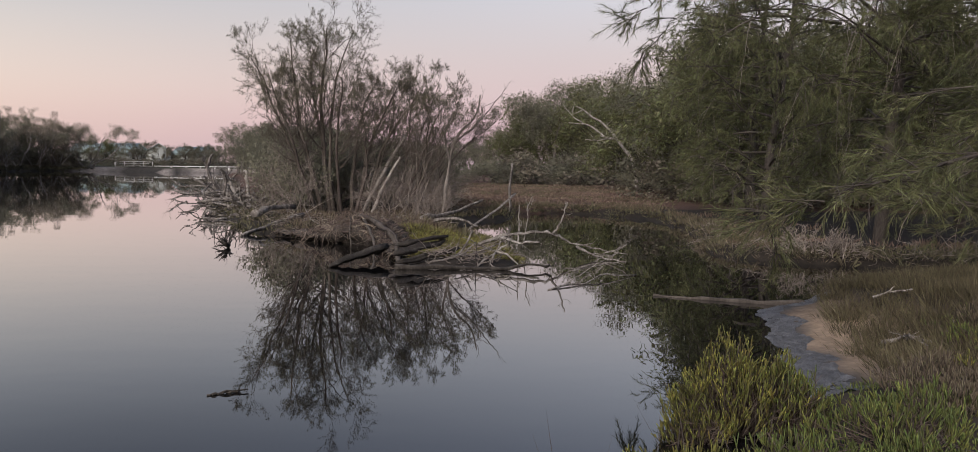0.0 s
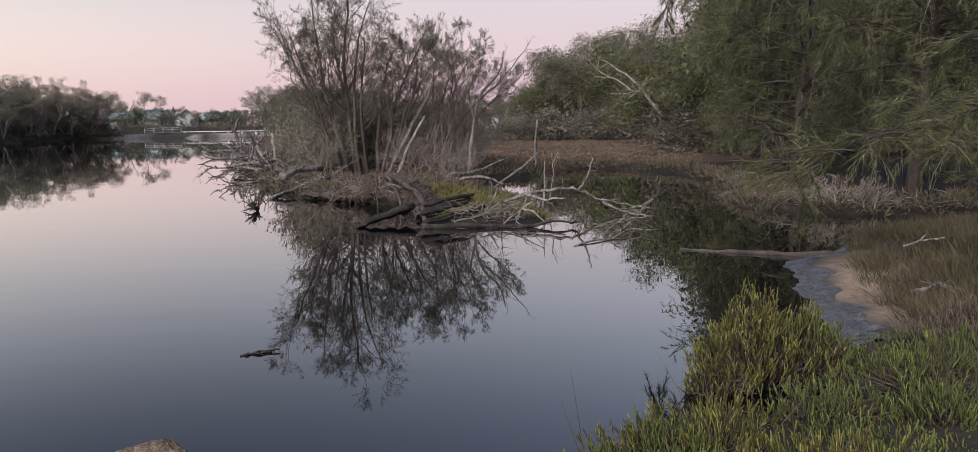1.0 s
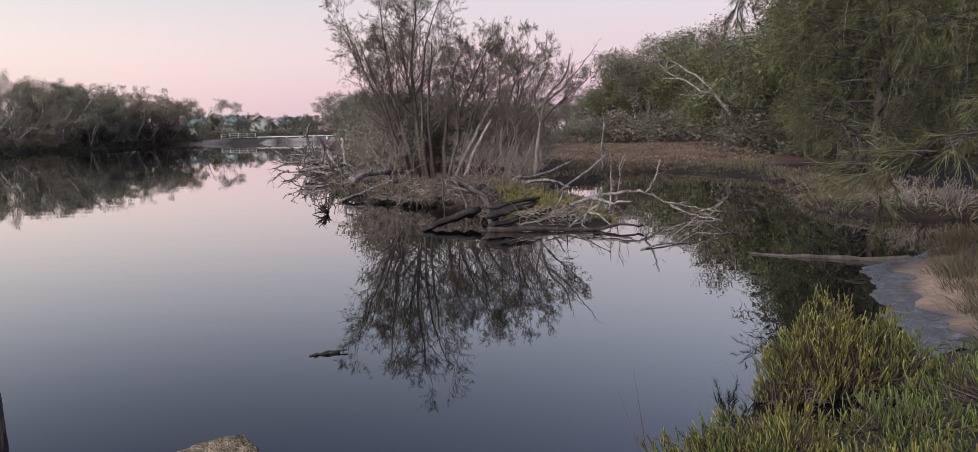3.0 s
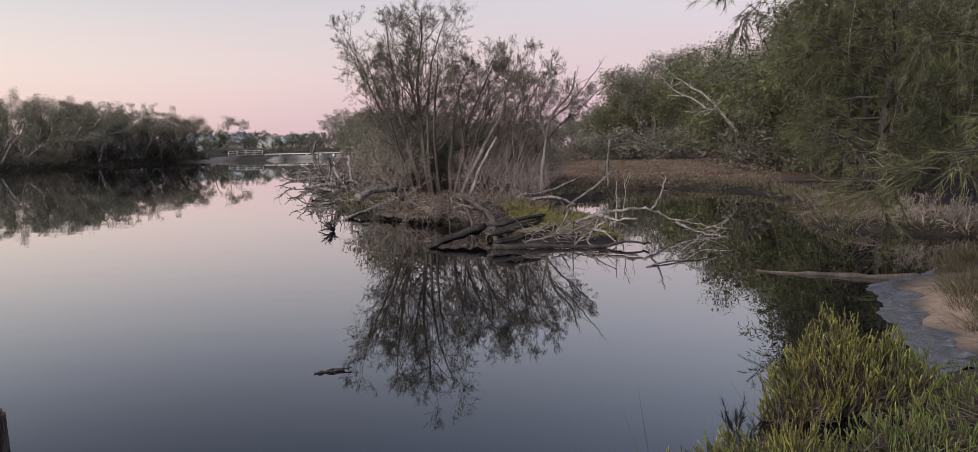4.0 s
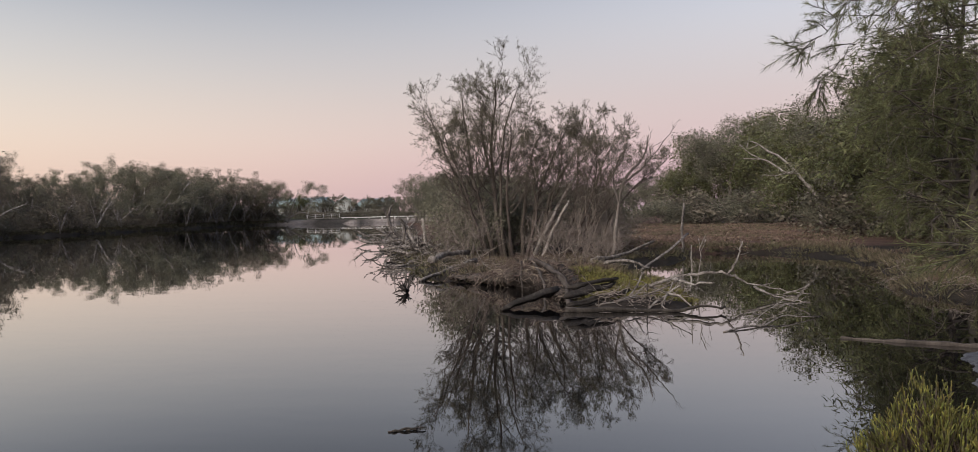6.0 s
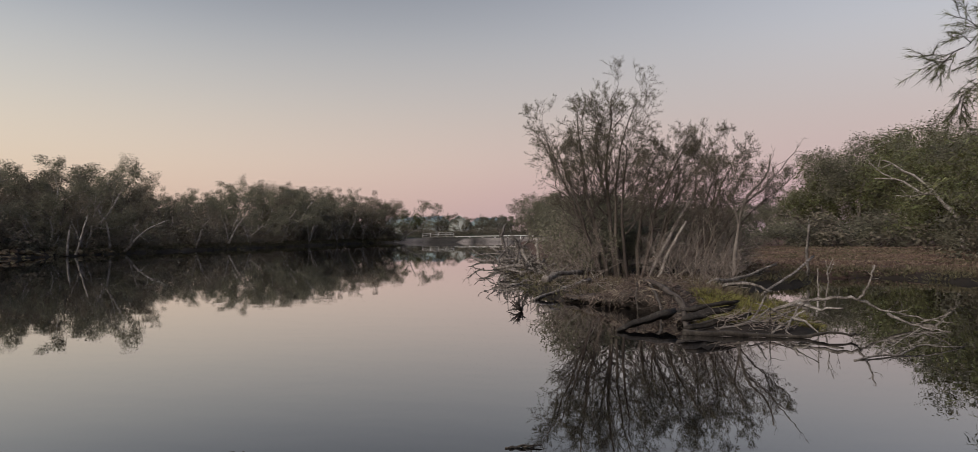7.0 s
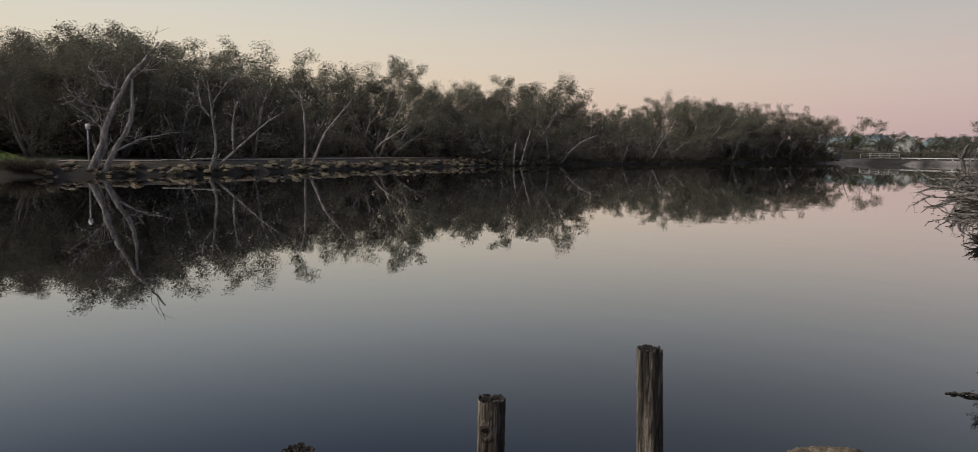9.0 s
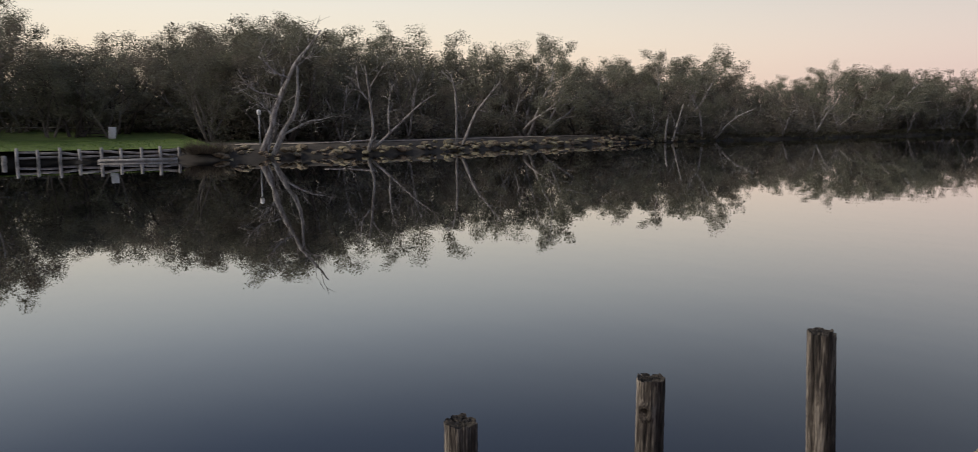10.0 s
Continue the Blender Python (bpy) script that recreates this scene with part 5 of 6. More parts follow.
    k = np.repeat(np.arange(len(P)), needles)
    f = rng.uniform(0.15, 1, len(k)) ** 0.8
    seg = np.minimum((f * 3).astype(int), 2)
    base_p = P[k, seg] + (P[k, seg + 1] - P[k, seg]) * (f * 3 - seg)[:, None]
    along_t = unit(P[k, seg + 1] - P[k, seg])
    a = along_t + rng.normal(size=base_p.shape) * 0.42 + np.array([0, 0, -0.15])
    s = Soup()
    s.flecks(base_p, a, rng.uniform(needle[0], needle[1], len(k)), thick * rng.uniform(0.6, 1.2, len(k)), rng)
    s.part("crown", M_NEEDLE, e)
    return e


DROOP = "casuarina with drooping olive-green needles over the inlet"
casuarina(80, 10.6, 21.7, 12.6, 3.8, 54, DROOP, 232, needles=42, lowest=0.13, full=(0.95, 0.15), hanging=110,
          reaching=[[(10.5, 21.7, 6.2), (8.0, 20.4, 7.3), (5.8, 19.4, 7.2), (4.7, 18.8, 6.9), (4.1, 18.5, 6.4)], [(9.6, 21.2, 7.4), (7.2, 19.9, 7.5), (5.6, 19.2, 6.9), (4.8, 18.9, 6.2)], [(9.0, 21.0, 6.0), (6.6, 19.7, 5.9), (5.2, 19.0, 5.2)]])
casuarina(81, 9.7, 28.2, 13.6, 5.0, 60, DROOP, 215, needles=38, lowest=0.06, twigs_shown=False, full=(0.65, -0.3), hanging=80)
casuarina(82, 14.0, 20.0, 13.4, 5.2, 52, DROOP, 215, needles=38, lowest=0.13, twigs_shown=False, full=(0.95, 0.1), hanging=80)
casuarina(83, 10.6, 12.6, 9.0, 3.7, 34, "casuarina with long bright needles hanging low over the creek", 150, needles=34, lowest=0.08, needle=(0.2, 0.36), thick=0.01,
          reaching=[[(10.6, 12.6, 3.4), (8.2, 11.0, 2.9), (6.2, 10.2, 2.4), (5.0, 10.1, 2.05), (4.5, 10.2, 1.85)]])
casuarina(86, 10.8, 33.0, 12.2, 3.9, 46, "tall casuarina with olive needles behind the flats", 190, needles=24, lowest=0.25, twigs_shown=False, thick=0.018, full=(0.8, 0.05), hanging=20)
casuarina(84, 16.0, 27.0, 11.0, 5.4, 36, DROOP, None, needles=22, twigs_shown=False, hanging=20)
casuarina(85, 11.2, 34.5, 7.6, 4.0, 34, "casuarina with fine olive needles behind the flats", None, needles=22, twigs_shown=False, hanging=20)


# ---------------------------------------------------------------- the near shore
M_SAMPHIRE_OLD = mat("olive_samphire_stems", [(0.032, 0.03, 0.016), (0.06, 0.055, 0.028), (0.095, 0.085, 0.045)], 4, 0.65, 0, spread=0.45)
M_SAMPHIRE_WOOD = mat("brown_samphire_twigs", [(0.045, 0.032, 0.026), (0.085, 0.064, 0.052), (0.14, 0.11, 0.09)], 6, 0.9, 0, spread=0.3)
M_SAMPHIRE_DEEP = mat("deep_green_samphire", [(0.032, 0.042, 0.013), (0.078, 0.096, 0.026), (0.2, 0.195, 0.05)], 6, 0.55, 0, spread=0.45, see=0.1)


def samphire_bush(seed, x, y, z, rx, ry, h, n, label, tone_=None, width=0.011, lumps=3, twigs=260):
    """A mounded samphire: a mesh of brown twigs, shoots on them, and on the shoots upright fleshy fingers."""
    rng = np.random.default_rng(seed)
    e = thing("samphire_bush", (x, y, z), label, "shrub", "samphire bushes")
    n = n // 8
    th, q = rng.uniform(0, 2 * math.pi, n), rng.uniform(0, 1, n) ** 0.55
    lob = 1 + 0.22 * np.sin(lumps * th + seed) + 0.14 * np.sin((lumps * 2 + 1) * th + 2 * seed)
    px, py = rx * q * np.cos(th) * lob, ry * q * np.sin(th) * lob
    top = h * np.sqrt(np.maximum(0.03, 1 - (q * 0.97) ** 2)) * (0.74 + 0.26 * np.sin(px * 11 + seed) * np.cos(py * 10 + seed * 2))
    pz = top * (1 - 0.5 * rng.uniform(0, 1, n) ** 2.0) + rng.uniform(0, 0.1, n) ** 1.5 * 0.8
    p = np.stack([px, py, pz], 1)
    lean = unit(np.stack([px / rx * 0.45, py / ry * 0.45, np.full(n, 1.0)], 1) + rng.normal(size=(n, 3)) * 0.22)
    ln = rng.uniform(0.08, 0.18, n)
    old = Soup()
    old.spikes(p - lean * ln[:, None], lean, ln * 1.08, width * 0.95, rng)
    tagged(old.part("shoot_base", M_SAMPHIRE_OLD, e), kind="stuff")
    k = np.repeat(np.arange(n), 5)
    f = rng.uniform(0.0, 1.0, len(k)) ** 0.8
    a = lean[k] + rng.normal(size=(len(k), 3)) * 0.24 + np.array([0, 0, 0.4])
    s = Soup()
    s.spikes(p[k] - lean[k] * (ln[k] * (1 - f))[:, None], a, rng.uniform(0.035, 0.095, len(k)), width * rng.uniform(0.8, 1.2, len(k)), rng)
    tagged(s.part("foliage", tone_ or M_SAMPHIRE, e, smooth=True), kind="stuff")
    w = Soup()
    for j in rng.integers(0, n, twigs):
        end = p[j] - lean[j] * ln[j] * rng.uniform(0.3, 1.0) + rng.normal(size=3) * 0.03
        mid = end * np.array([0.6, 0.6, 0.5]) + rng.normal(size=3) * 0.05
        w.tube([(end[0] * 0.25, end[1] * 0.25, -0.05), mid, end], [0.006, 0.0045, 0.002], 3, cap=False)
    w.part("wood", M_SAMPHIRE_WOOD, e)
    return e


BUSH = "bright yellow-green samphire bush at the water's edge"
samphire_bush(91, 2.0, 6.45, 0.0, 0.62, 0.5, 0.84, 5600, BUSH, width=0.0095, twigs=900)
samphire_bush(92, 1.62, 6.2, 0.0, 0.28, 0.26, 0.34, 900, BUSH, width=0.0095, twigs=400)
samphire_bush(93, 2.4, 6.4, 0.03, 0.45, 0.4, 0.6, 1700, "deep green samphire bush beside the bright one", M_SAMPHIRE_DEEP, 0.0095, twigs=500)

for k, (x, y, r, h) in enumerate([(0.25, 4.5, 0.26, 0.17), (0.7, 4.75, 0.32, 0.2), (0.95, 4.55, 0.36, 0.24), (1.35, 5.0, 0.34, 0.22), (0.55, 4.3, 0.3, 0.2), (-0.1, 4.25, 0.22, 0.15)]):
    samphire_bush(200 + k, x, y, max(0.0, ground_z(x, y) - 0.05), r, r, h, int(300 + 1300 * r), "thin green samphire bush at the water's edge", (M_SAMPHIRE_DEEP, M_SAMPHIRE)[k % 2], 0.0095, twigs=200)

rs = np.random.default_rng(94)
bushes = scatter(rs, 260, (0.0, 6.5, 2.6, 9.0), lambda x, y, n, e, w: (n > 0.25) & (np.hypot((x - 4.1) / 1.3, (y - 9.6) / 2.4) > 1.0) & (y > 0.75 * x - 0.5) & (np.hypot(x - 2.1, y - 6.75) > 0.6))
for k, (x, y, z) in enumerate(bushes[:38]):
    r = rs.uniform(0.28, 0.55)
    dry = x > 2.6 and ripple(x, y, 0.9, 2.0) > 0.1
    samphire_bush(100 + k, x, y, z - 0.03, r, r * rs.uniform(0.8, 1.2), rs.uniform(0.2, 0.36), int(500 + 1800 * r), "brownish low samphire bush" if dry else "green low samphire bush among others",
                  M_SAMPHIRE_DRY if dry else (M_SAMPHIRE, M_SAMPHIRE_DEEP, M_SAMPHIRE_DEEP)[k % 3], 0.0095)
tufts("samphire_carpet", scatter(rs, 2500, (-0.4, 8, 3.2, 9.8), lambda x, y, n, e, w: (n > 0.1) & (np.hypot((x - 4.1) / 1.3, (y - 9.6) / 2.4) > 1.0)), 12, 0.09, 0.07, 0.012, M_SAMPHIRE_DEEP, "carpet of green samphire shoots on the near bank", "groundcover", fleshy=True, seed=95)
M_SEDGE = mat("brown_sedge", [(0.036, 0.03, 0.017), (0.07, 0.059, 0.033), (0.125, 0.105, 0.063)], 1.5, 0.85, 0, spread=0.4)
tufts("brown_sedge", scatter(rs, 5200, (3.9, 13, 7.5, 15.4), lambda x, y, n, e, w: (n > 0.3) & (x > 4.12 + 0.25 * (y - 8.4) + 0.12 * ripple(x, y, 3.0, 1.0)) & ((y < 11.8) | (n > 0.5)) & (ripple(x, y, 1.6, 4.0) > -0.62)),
      24, 0.1, 0.25, 0.008, M_SEDGE, "brown dry sedge behind the little beach", "grass", 0.45, seed=96)
tufts("pale_stalks", scatter(rs, 60, (-0.2, 2.2, 4.3, 6.8), lambda x, y, n, e, w: (n > -0.1)), 2, 0.05, 0.6, 0.005, M_DARKBARK, "thin dark grass stalks at the water's edge", "grass", seed=97)

# rippled wet mud between the water and the sand
mx, my = np.meshgrid(np.linspace(2.5, 5.6, 120), np.linspace(6.9, 13.2, 210), indexing="ij")
mz, mn, _e, _w = land(mx, my)
strip = np.clip((0.52 + 0.14 * ripple(mx, my, 3.2, 7.0) - mn) * 7, 0, 1) * np.clip((mn + 0.25) * 8, 0, 1)
mud = Soup()
i, j = np.meshgrid(np.arange(119), np.arange(209), indexing="ij")
k = (i * 210 + j).ravel()
mud_z = mz + 0.012 * strip - 0.05 * (1 - strip) + strip * (0.01 * ripple(mx, my, 14, 1.0) + 0.009 * ripple(mx, my, 31, 2.0) + 0.004 * rs.normal(size=mx.shape))
mud.add(np.stack([mx, my, mud_z], -1).reshape(-1, 3), np.stack([k, k + 210, k + 211, k + 1], -1))
tagged(mud.part("mud_strip", mat("wet_grey_mud", [(0.035, 0.034, 0.035), (0.085, 0.084, 0.087), (0.17, 0.168, 0.172)], 9, 0.4, 1.0, 45, spec=0.5), smooth=True), "rippled wet blue-grey mud along the waterline", "mud", kind="structure")

limbs("half_sunken_log", [([(2.75, 13.3, 0.005), (3.5, 13.0, 0.01), (4.3, 12.7, 0.02), (5.05, 12.35, 0.06)], 0.028, 0.055)], M_DARKBARK, "long grey log half sunk at the mouth of the inlet", "log", "", 0, 120, 10)
limbs("driftwood_stick", [([(5.25, 10.9, 0.42), (5.45, 10.85, 0.5), (5.7, 10.75, 0.56)], 0.02, 0.012), ([(5.42, 10.86, 0.49), (5.5, 10.8, 0.6)], 0.012, 0.006)], M_PALEBARK, "pale driftwood stick lying on the sedge", "branch")
limbs("beach_root", [([(4.6, 9.3, 0.12), (4.85, 9.2, 0.22), (5.1, 9.0, 0.2)], 0.03, 0.015), ([(4.8, 9.25, 0.2), (4.75, 9.0, 0.28), (4.9, 8.8, 0.2)], 0.02, 0.008)], M_DRIFT, "bleached root tangle on the sand", "root", "", 4, 121, 6, 0.3, 0.008)


def rock_data(seed, flat=0.7, fine=3):
    rng = np.random.default_rng(seed)
    bm = bmesh.new()
    bmesh.ops.create_icosphere(bm, subdivisions=fine, radius=1)
    o = Vector(rng.uniform(0, 50, 3))
    for v in bm.verts:
        n_ = noise.noise(v.co * 0.9 + o) * 0.35 + noise.noise(v.co * 2.3 + o) * 0.18 + noise.noise(v.co * 6 + o) * 0.08 + noise.noise(v.co * 15 + o) * 0.045
        v.co = v.co * (1 + n_)
        for ax in (Vector((1, 0.3, 0.2)), Vector((-0.4, 1, 0.5)), Vector((0.2, -0.6, 1))):
            ax = ax.normalized()
            over = v.co.dot(ax) - 0.72
            if over > 0:
                v.co -= ax * over * 0.8
        v.co.z *= flat
    me = bpy.data.meshes.new("rock")
    bm.to_mesh(me)
    bm.free()
    me.materials.append(M_ROCK)
    return me


ROCKS = [rock_data(130 + k, 0.6 + 0.06 * k) for k in range(5)]


NEAR_ROCKS = [rock_data(230 + k, 0.6 + 0.06 * k, 5) for k in range(3)]


def rock(k, x, y, z, size, rz, label, group="rocks of the bank"):
    ob = new("rock", NEAR_ROCKS[k % 3] if "near" in group else ROCKS[k % 5])
    ob.matrix_basis = pose(x, y, z, 0, 0, rz) @ Matrix.Diagonal((size[0], size[1], size[2], 1))
    return tagged(ob, label, "rock", group)


rock(0, -2.2, 4.5, 0.1, (0.3, 0.24, 0.24), 20, "rough limestone rock with lichen by the near bank", "rocks of the near bank")
rock(3, -2.55, 3.75, 0.05, (0.26, 0.22, 0.2), 80, "rough limestone rock by the near bank", "rocks of the near bank")
rock(2, -1.6, 3.75, 0.15, (0.28, 0.24, 0.2), 140, "rough limestone rock by the near bank", "rocks of the near bank")


def timber_post(seed, x, y, top, r, lean, label, knot=None):
    """A round weathered post: split sides, rotten uneven top."""
    rng = np.random.default_rng(seed)
    e = thing("timber_post", (x, y, -0.6), label, "post", "mooring posts")
    sides, rings = 64, 110
    h = top + 0.6
    th = np.arange(sides) * 2 * math.pi / sides
    s = Soup()
    crack = np.zeros(sides)
    for _ in range(14):
        c0, depth = rng.uniform(0, 2 * math.pi), rng.uniform(0.05, 0.26)
        d = np.abs((th - c0 + math.pi) % (2 * math.pi) - math.pi)
        crack += depth * np.exp(-(d / 0.07) ** 2)
    v = []
    for i in range(rings):
        k = i / (rings - 1)
        rad = r * (1.04 - 0.07 * k) * (1 + 0.03 * np.sin(th * 2 + seed) + 0.012 * rng.normal(size=sides)) * (1 - crack * (0.35 + 0.65 * k ** 2) * (0.7 + 0.3 * math.sin(i * 0.33 + seed)))
        zz = np.full(sides, h * k) + (k == 1) * (np.repeat(rng.normal(size=16), 4) * 0.004 - 0.004 - crack * 0.03)
        if knot is not None:
            d = np.hypot(((th - knot[0] + math.pi) % (2 * math.pi) - math.pi) * r, h * k - (h - knot[1]))
            rad = rad + 0.015 * np.exp(-((d - 0.03) / 0.011) ** 2) - 0.022 * np.exp(-(d / 0.015) ** 2)
        v.append(np.stack([rad * np.cos(th) + lean[0] * k * h, rad * np.sin(th) + lean[1] * k * h, zz], 1))
    i, j = np.arange(rings - 1)[:, None] * sides, np.arange(sides)[None]
    j2 = (j + 1) % sides
    s.add(np.vstack(v), np.stack([i + j, i + j2, i + sides + j2, i + sides + j], -1).reshape(-1, 4))
    s.part("shaft", M_POST, e, smooth=True)
    t = Soup()
    rim = v[-1]
    mid = rim.mean(0)
    rings_ = [rim] + [mid + (rim - mid) * q + np.stack([np.zeros(sides), np.zeros(sides), rng.normal(size=sides) * 0.007 - 0.01], 1) for q in (0.8, 0.55, 0.3)]
    n4 = len(rings_)
    i, j = np.arange(n4 - 1)[:, None] * sides, np.arange(sides)[None]
    t.add(np.vstack(rings_ + [mid[None] - (0, 0, 0.012)]), np.stack([i + j, i + j2, i + sides + j2, i + sides + j], -1).reshape(-1, 4),
          [((n4 - 1) * sides + q, (n4 - 1) * sides + (q + 1) % sides, n4 * sides) for q in range(sides)])
    t.part("end_grain", M_POSTEND, e, "dark rotten end grain")
    return e


timber_post(140, -2.447, 3.065, 1.045, 0.068, (-0.02, -0.035), "tall weathered round timber post with a deep split")
timber_post(141, -2.74, 2.175, 0.885, 0.068, (0.012, 0.0), "weathered round timber post with a knot", (5.2, 0.15))
timber_post(142, -2.5, 1.1, 0.955, 0.064, (-0.01, 0.0), "short weathered round timber post with a ragged top")


# ---------------------------------------------------------------- the west bank: wall, lawn, rocks, dead trees
def retaining_wall():
    a, c = np.array((-51.05, -1.8, 0)), np.array((-50.45, 6.6, 0))
    e = thing("retaining_wall", (0, 0, 0), "low grey timber retaining wall with upright posts", "wall")
    rng = np.random.default_rng(150)
    n = 9
    for k in range(n):
        p = a + (c - a) * k / (n - 1)
        q = Soup()
        q.tube([p + (0.12, 0, -0.4), p + (0.12 + rng.normal() * 0.03, rng.normal() * 0.03, 0.82 + rng.normal() * 0.04)], [0.1, 0.085], 9)
        q.part("post", M_TIMBER, e)
    for k in range(n - 1):
        p0, p1 = a + (c - a) * k / (n - 1), a + (c - a) * (k + 1) / (n - 1)
        for z, h in ((0.29, 0.15), (0.53, 0.16)):
            q = Soup()
            w = rng.normal(size=2) * 0.045
            q.beam(p0 + (0, 0.01, z + w[0]), p1 + (0, -0.01, z + w[1]), 0.09, h * rng.uniform(0.8, 1.0))
            q.part("board", M_TIMBER, e)


retaining_wall()
ledge = Soup()
ledge.beam((-50.3, 2.2, 0.06), (-49.8, 6.4, 0.08), 0.8, 0.16)
tagged(ledge.part("concrete_ledge", M_TIMBER), "pale low ledge along the foot of the wall", "ledge")

rw = np.random.default_rng(151)
lawn = Soup()
lx, ly = np.meshgrid(np.linspace(0, 26, 40), np.linspace(-45, 9, 60), indexing="ij")
wx = -51.2 - lx
lz = land(wx, ly)[0]
lz = np.maximum(lz * (lx > 3), 0.66 + 0.045 * lx) + 0.02
i, j = np.meshgrid(np.arange(39), np.arange(59), indexing="ij")
k = (i * 60 + j).ravel()
lawn.add(np.stack([wx, ly, lz], -1).reshape(-1, 3), np.stack([k, k + 1, k + 61, k + 60], -1))
tagged(lawn.part("lawn", M_GRASS, smooth=True), "mown green lawn behind the timber wall", "lawn", kind="structure")
lp = np.stack([rw.uniform(-60, -51.1, 9000), rw.uniform(-14, 9, 9000), np.full(9000, 0.87)], 1)
lp[:, 2] = np.maximum(land(lp[:, 0], lp[:, 1])[0], 0.66 + 0.045 * (-51.2 - lp[:, 0])) + 0.01
tufts("lawn_grass", lp, 2, 0.05, 0.09, 0.03, M_GRASS, "short blades of the green lawn", "grass", seed=152)
path = Soup()
ps = [along(q, 3.4) for q in np.linspace(51, 108, 70)]
ps2 = [along(q, 5.6) for q in np.linspace(51, 108, 70)]
pv = [(x, y, ground_z(x, y) + 0.03) for pr in zip(ps, ps2) for x, y in pr]
path.add(pv, [(2 * q, 2 * q + 2, 2 * q + 3, 2 * q + 1) for q in range(69)])
tagged(path.part("path", mat("sandy_path", [(0.17, 0.14, 0.11), (0.25, 0.205, 0.165), (0.33, 0.275, 0.22)], 1.2, 0.95, 0.4)), "sandy footpath along the far bank", "path", kind="structure")

for q in range(270):
    sq = 49 + 60 * q / 270 + rw.normal() * 0.3
    x, y = along(sq, 0.05 + abs(rw.normal()) * 0.55)
    g_ = rw.uniform(0.12, 0.3) if q % 4 else rw.uniform(0.25, 0.42)
    rock(q, x, y, ground_z(x, y) + g_ * 0.15, (g_, g_ * rw.uniform(0.7, 1.1), g_ * rw.uniform(0.6, 0.9)), rw.uniform(0, 360), "pale limestone rock of the far bank's edge")
fringe = np.array([along(sq, o_) for sq, o_ in zip(rw.uniform(100, lengths[-1], 900), rw.uniform(0.0, 1.6, 900))])
fringe = np.column_stack([fringe, land(fringe[:, 0], fringe[:, 1])[0]])
tufts("shore_growth", fringe, 12, 0.35, 0.5, 0.09, M_MAT, "dark low growth along the far shore", "groundcover", 0.9, seed=154)
tufts("bank_reeds", np.array([along(sq, 0.6) + (0.35,) for sq in rw.uniform(47.2, 50.2, 26)]), 60, 0.22, 0.85, 0.025, M_SAMPHIRE_DRY, "brown rushes at the end of the timber wall", "grass", seed=153)

BONE = "bare grey-white dead paperbark leaning over the water"
limbs("dead_paperbark", [([(-49.9, 11.2, 0.1), (-49.62, 11.78, 1.48), (-49.49, 12.32, 3.38), (-49.32, 12.98, 4.79), (-49.18, 13.49, 5.85), (-49.02, 14.06, 6.61), (-48.74, 14.99, 7.84)], 0.158, 0.035),
                         ([(-49.7, 11.9, 0.1), (-49.41, 12.62, 1.66), (-49.26, 13.2, 2.62), (-49.18, 13.5, 3.95), (-49.17, 13.52, 5.66)], 0.173, 0.063), ([(-49.41, 12.61, 1.47), (-49.22, 13.35, 1.85), (-49.01, 14.09, 2.23), (-48.73, 15.0, 2.42)], 0.086, 0.035),
                         ([(-49.31, 12.99, 4.9), (-49.51, 12.21, 5.27), (-49.72, 11.36, 6.19)], 0.065, 0.028), ([(-49.48, 12.34, 3.76), (-49.78, 11.09, 4.13), (-49.94, 10.34, 4.87)], 0.065, 0.028),
                         ([(-49.17, 13.52, 5.66), (-49.02, 14.04, 6.05), (-48.9, 14.5, 6.4)], 0.05, 0.025), ([(-49.57, 12.0, 2.62), (-49.66, 11.6, 3.1), (-49.75, 11.2, 3.5)], 0.058, 0.028), ([(-49.7, 11.6, 0.2), (-49.6, 11.9, 1.5), (-49.7, 11.9, 2.8)], 0.101, 0.042)],
      M_PALEBARK, BONE, "tree", "dead paperbarks", 9, 160, 8, 1.5, 0.026)
limbs("dead_paperbark", [([(-50.69, 18.57, 0.25), (-50.56, 18.9, 1.8), (-50.65, 18.66, 4.49), (-50.71, 18.5, 5.91)], 0.115, 0.028), ([(-50.66, 18.64, 3.67), (-50.82, 18.19, 4.28), (-50.92, 17.92, 5.5)], 0.058, 0.021),
                         ([(-50.6, 18.9, 0.4), (-49.92, 20.54, 2.0), (-49.41, 21.71, 3.24), (-48.89, 22.86, 4.07)], 0.101, 0.025), ([(-50.16, 19.95, 1.38), (-50.19, 19.87, 3.25), (-50.05, 20.2, 4.69)], 0.065, 0.025),
                         ([(-50.62, 18.74, 4.49), (-50.43, 19.26, 5.31), (-50.27, 19.65, 5.92)], 0.043, 0.017), ([(-51.6, 15.86, 0.85), (-51.1, 17.4, 0.9), (-50.54, 18.97, 1.0)], 0.058, 0.07)], M_PALEBARK, BONE, "tree", "dead paperbarks", 8, 161, 8, 1.3, 0.022)
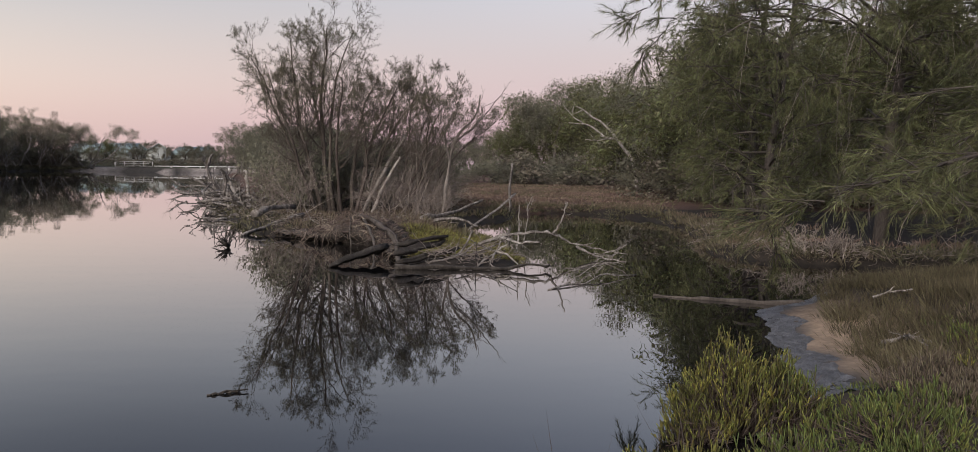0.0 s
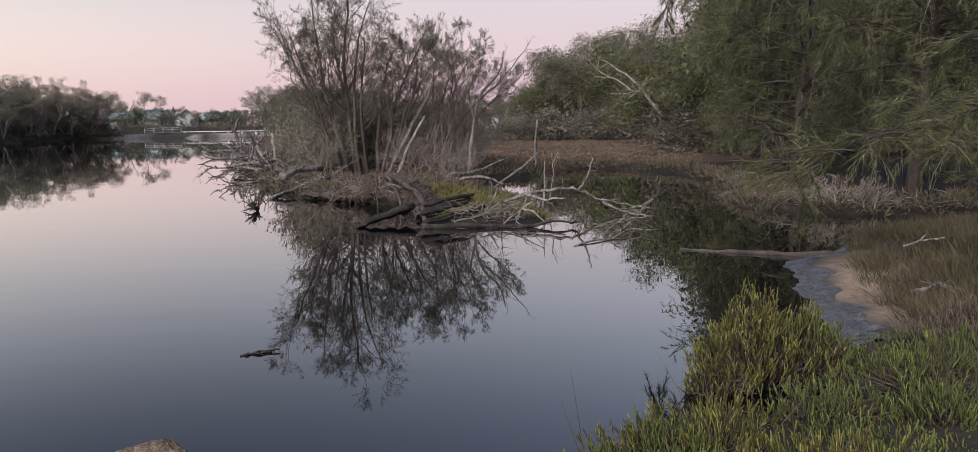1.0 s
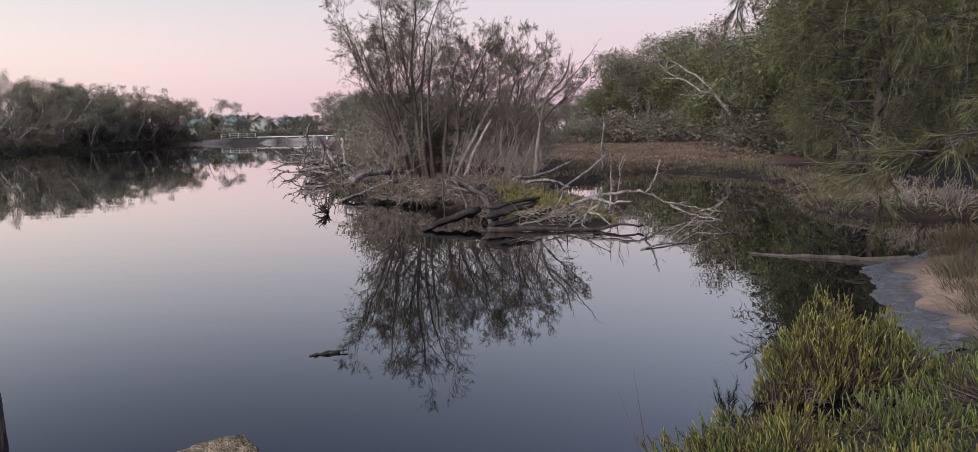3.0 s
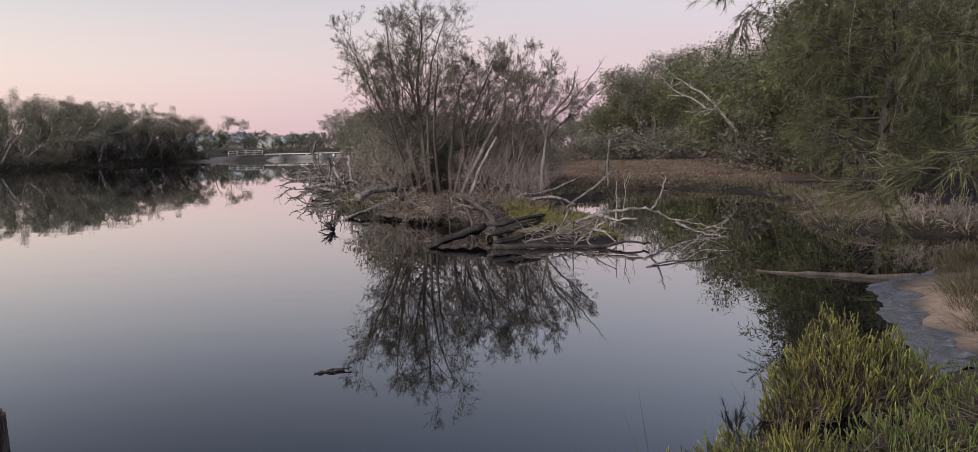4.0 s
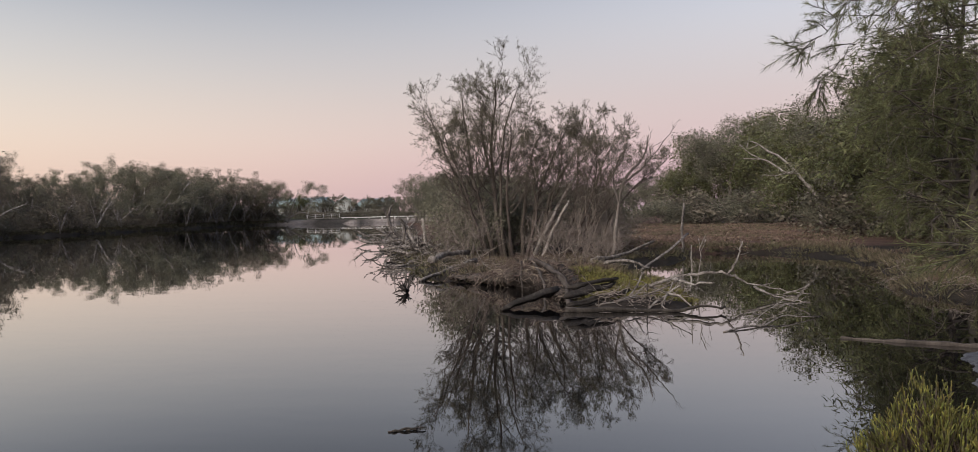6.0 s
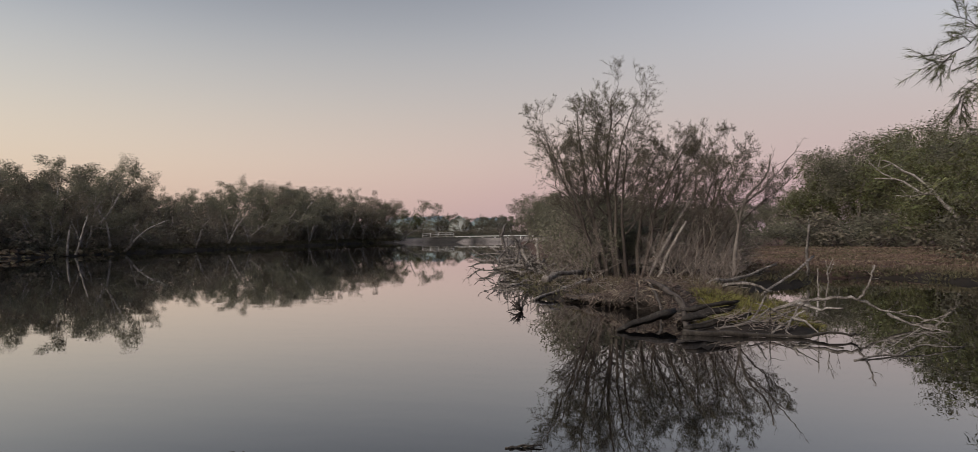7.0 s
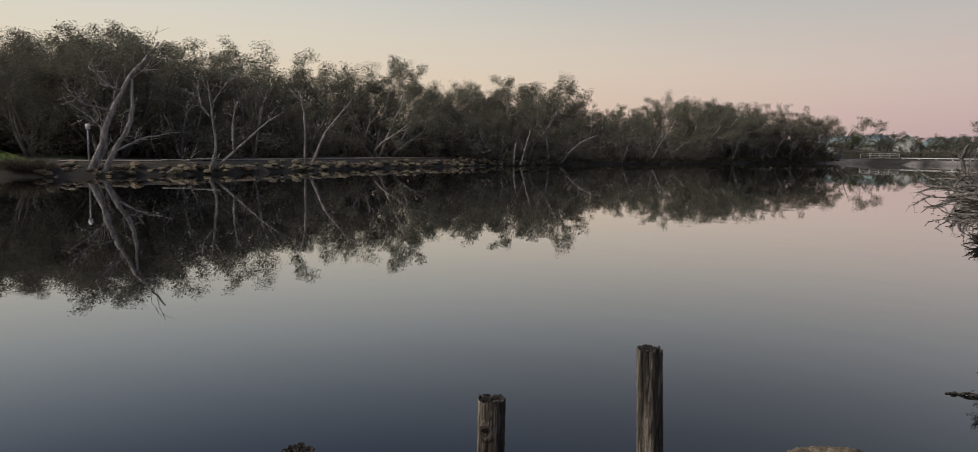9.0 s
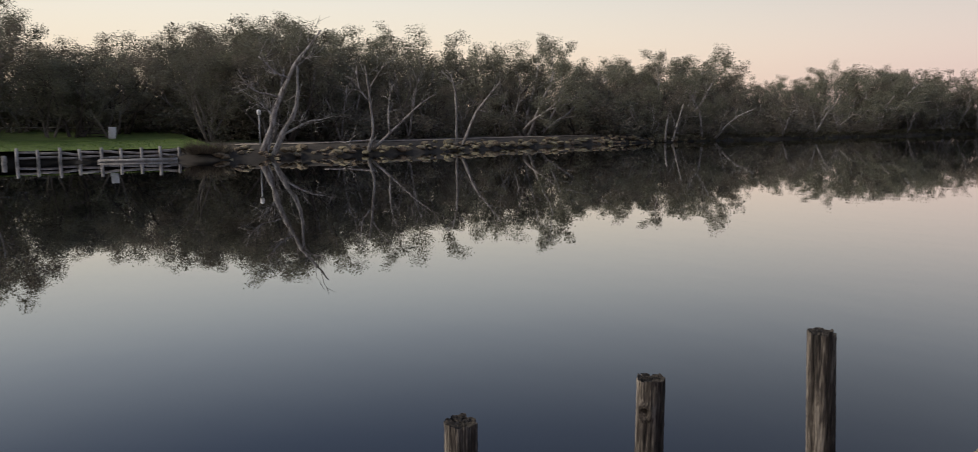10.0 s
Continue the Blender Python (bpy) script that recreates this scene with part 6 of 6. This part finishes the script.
limbs("dead_paperbark", [([(-52.6, 26.2, 0.5), (-52.6, 26.2, 3.32), (-52.7, 26.0, 5.1), (-52.9, 25.6, 5.99)], 0.101, 0.028), ([(-52.4, 26.6, 0.5), (-52.0, 27.4, 2.64), (-51.5, 28.2, 3.98), (-51.0, 29.0, 5.09)], 0.094, 0.025)], M_PALEBARK, BONE, "tree", "dead paperbarks", 7, 162, 8, 1.3, 0.03)
limbs("dead_paperbark", [([(-63.9, 56.2, 0.1), (-63.75, 56.35, 2.5)], 0.101, 0.07), ([(-63.4, 56.8, 0.1), (-62.9, 57.3, 2.79), (-62.65, 57.55, 4.06)], 0.122, 0.042), ([(-63.2, 57.0, 1.3), (-62.9, 56.4, 2.4), (-63.1, 56.0, 3.4)], 0.058, 0.021)], M_PALEBARK, BONE, "tree", "dead paperbarks", 1, 163, 8, 0.8, 0.03)
limbs("dead_paperbark", [([(-67.6, 64.9, 0.3), (-67.7, 64.6, 3.2), (-68.4, 63.8, 5.3), (-68.2, 64.0, 7)], 0.108, 0.035), ([(-67.0, 66.3, 0.2), (-65.4, 67.6, 2.4), (-63.6, 69.0, 3.6)], 0.122, 0.035), ([(-66.6, 66.6, 0.8), (-65.8, 66.3, 2.2), (-65.2, 66.2, 3.4)], 0.065, 0.021)],
      M_PALEBARK, BONE, "tree", "dead paperbarks", 5, 164, 8, 1.5, 0.035)
for k, (sx, h, lean) in enumerate([(124, 3.2, 1.4), (131, 3.6, 2.2), (137, 2.6, -1.0), (146, 3.8, 2.4), (156, 3.4, 1.8), (168, 3.6, -1.2), (178, 3.4, 0.5), (64, 4.2, 0.6), (72, 5.2, 1.0), (80, 3.6, -0.7), (86, 4.0, 0.8), (98, 4.4, -1)]):
    x, y = along(sx, 0.6 if sx > 110 else 7.4)
    z = ground_z(x, y)
    limbs("dead_paperbark", [([(x, y, z - 0.1), (x + 0.25 * lean, y + 0.3 * lean, z + h * 0.5), (x + 0.5 * lean, y + 0.8 * lean, z + h)], 0.1, 0.035), ([(x, y, z), (x + 0.5, y - 0.7, z + h * 0.4), (x + 0.7, y - 1.5, z + h * 0.85)], 0.08, 0.03),
                               ([(x + 0.15 * lean, y + 0.2 * lean, z + h * 0.4), (x + 0.8, y + 0.2, z + h * 0.75), (x + 1.2, y + 0.6, z + h * 0.95)], 0.07, 0.03)],
          M_PALEBARK, "pale bare paperbark stems leaning at the edge of the wood", "tree", "dead paperbarks", 8, 170 + k, 6, 1.5, 0.022)


def lamp_post(x, y, h):
    e = thing("lamp_post", (x, y, ground_z(x, y)), "slim grey path light on a steel pole", "street lamp")
    p = Soup()
    p.tube([(0, 0, -0.2), (0, 0, h * 0.5), (0, 0, h - 0.3)], [0.055, 0.05, 0.045], 10)
    p.part("pole", M_STEEL, e)
    q = Soup()
    q.tube([(0, 0, h - 0.36), (0, 0, h - 0.3), (0, 0, h - 0.05), (0, 0, h)], [0.07, 0.13, 0.14, 0.06], 12)
    q.part("lamp_head", M_WHITE, e)


lamp_post(-52.7, 11.9, 2.3)


def notice(x, y):
    e = thing("sign", (x, y, ground_z(x, y)), "blank white upright board on the lawn", "sign", rz=80)
    s = Soup()
    s.beam((0, 0, 0.0), (0.1, 0, 1.1), 0.06, 0.5)
    s.part("panel", M_WHITE, e)


notice(-61.9, 3.7)


def park_bench(x, y, rz):
    e = thing("park_bench", (x, y, ground_z(x, y)), "dark timber park bench under the trees", "bench", rz=rz)
    for k in range(3):
        s = Soup()
        s.beam((-0.9, -0.2 + 0.18 * k, 0.45), (0.9, -0.2 + 0.18 * k, 0.45), 0.15, 0.05)
        s.part("seat_slat", M_DARKBARK, e)
    for k in range(2):
        s = Soup()
        s.beam((-0.9, 0.3, 0.65 + 0.18 * k), (0.9, 0.3, 0.65 + 0.18 * k), 0.05, 0.14)
        s.part("back_slat", M_DARKBARK, e)
    for sx in (-0.7, 0.7):
        s = Soup()
        s.beam((sx, 0, 0), (sx, 0, 0.43), 0.1, 0.4)
        s.part("leg", M_DARKBARK, e)


park_bench(-64.0, 2.5, 85)


def rail_fence():
    e = thing("rail_fence", (0, 0, 0), "low grey post and rail fence beyond the lawn", "fence")
    a, c = np.array((-72.0, -12, 1.0)), np.array((-70.0, 16, 1.0))
    for k in range(13):
        p = a + (c - a) * k / 12
        s = Soup()
        s.beam(p - (0, 0, 0.3), p + (0, 0, 1.0), 0.1, 0.1)
        s.part("post", M_TIMBER, e)
    for z in (0.5, 0.95):
        s = Soup()
        s.beam(a + (0, 0, z), c + (0, 0, z), 0.06, 0.09)
        s.part("rail", M_TIMBER, e)


rail_fence()


def old_stump(x, y, h, r):
    """A short sawn pile standing in the shallows."""
    st = Soup()
    n = 9
    ridge = 1 + 0.08 * np.random.default_rng(77).normal(size=(5, n))
    st.tube([(0, 0, -0.5), (0, 0, 0), (0.01, 0.01, h * 0.5), (0.02, 0, h * 0.95), (0.02, 0, h)], [r * 1.1, r * 1.05, r, r * 0.95, r * 0.8], n, ridge=ridge)
    ob = st.part("old_pile", M_TIMBER)
    ob.matrix_basis = pose(x, y, 0)
    tagged(ob, "short grey timber pile standing beside the retaining wall", "post")


old_stump(-50.9, -2.4, 0.45, 0.14)
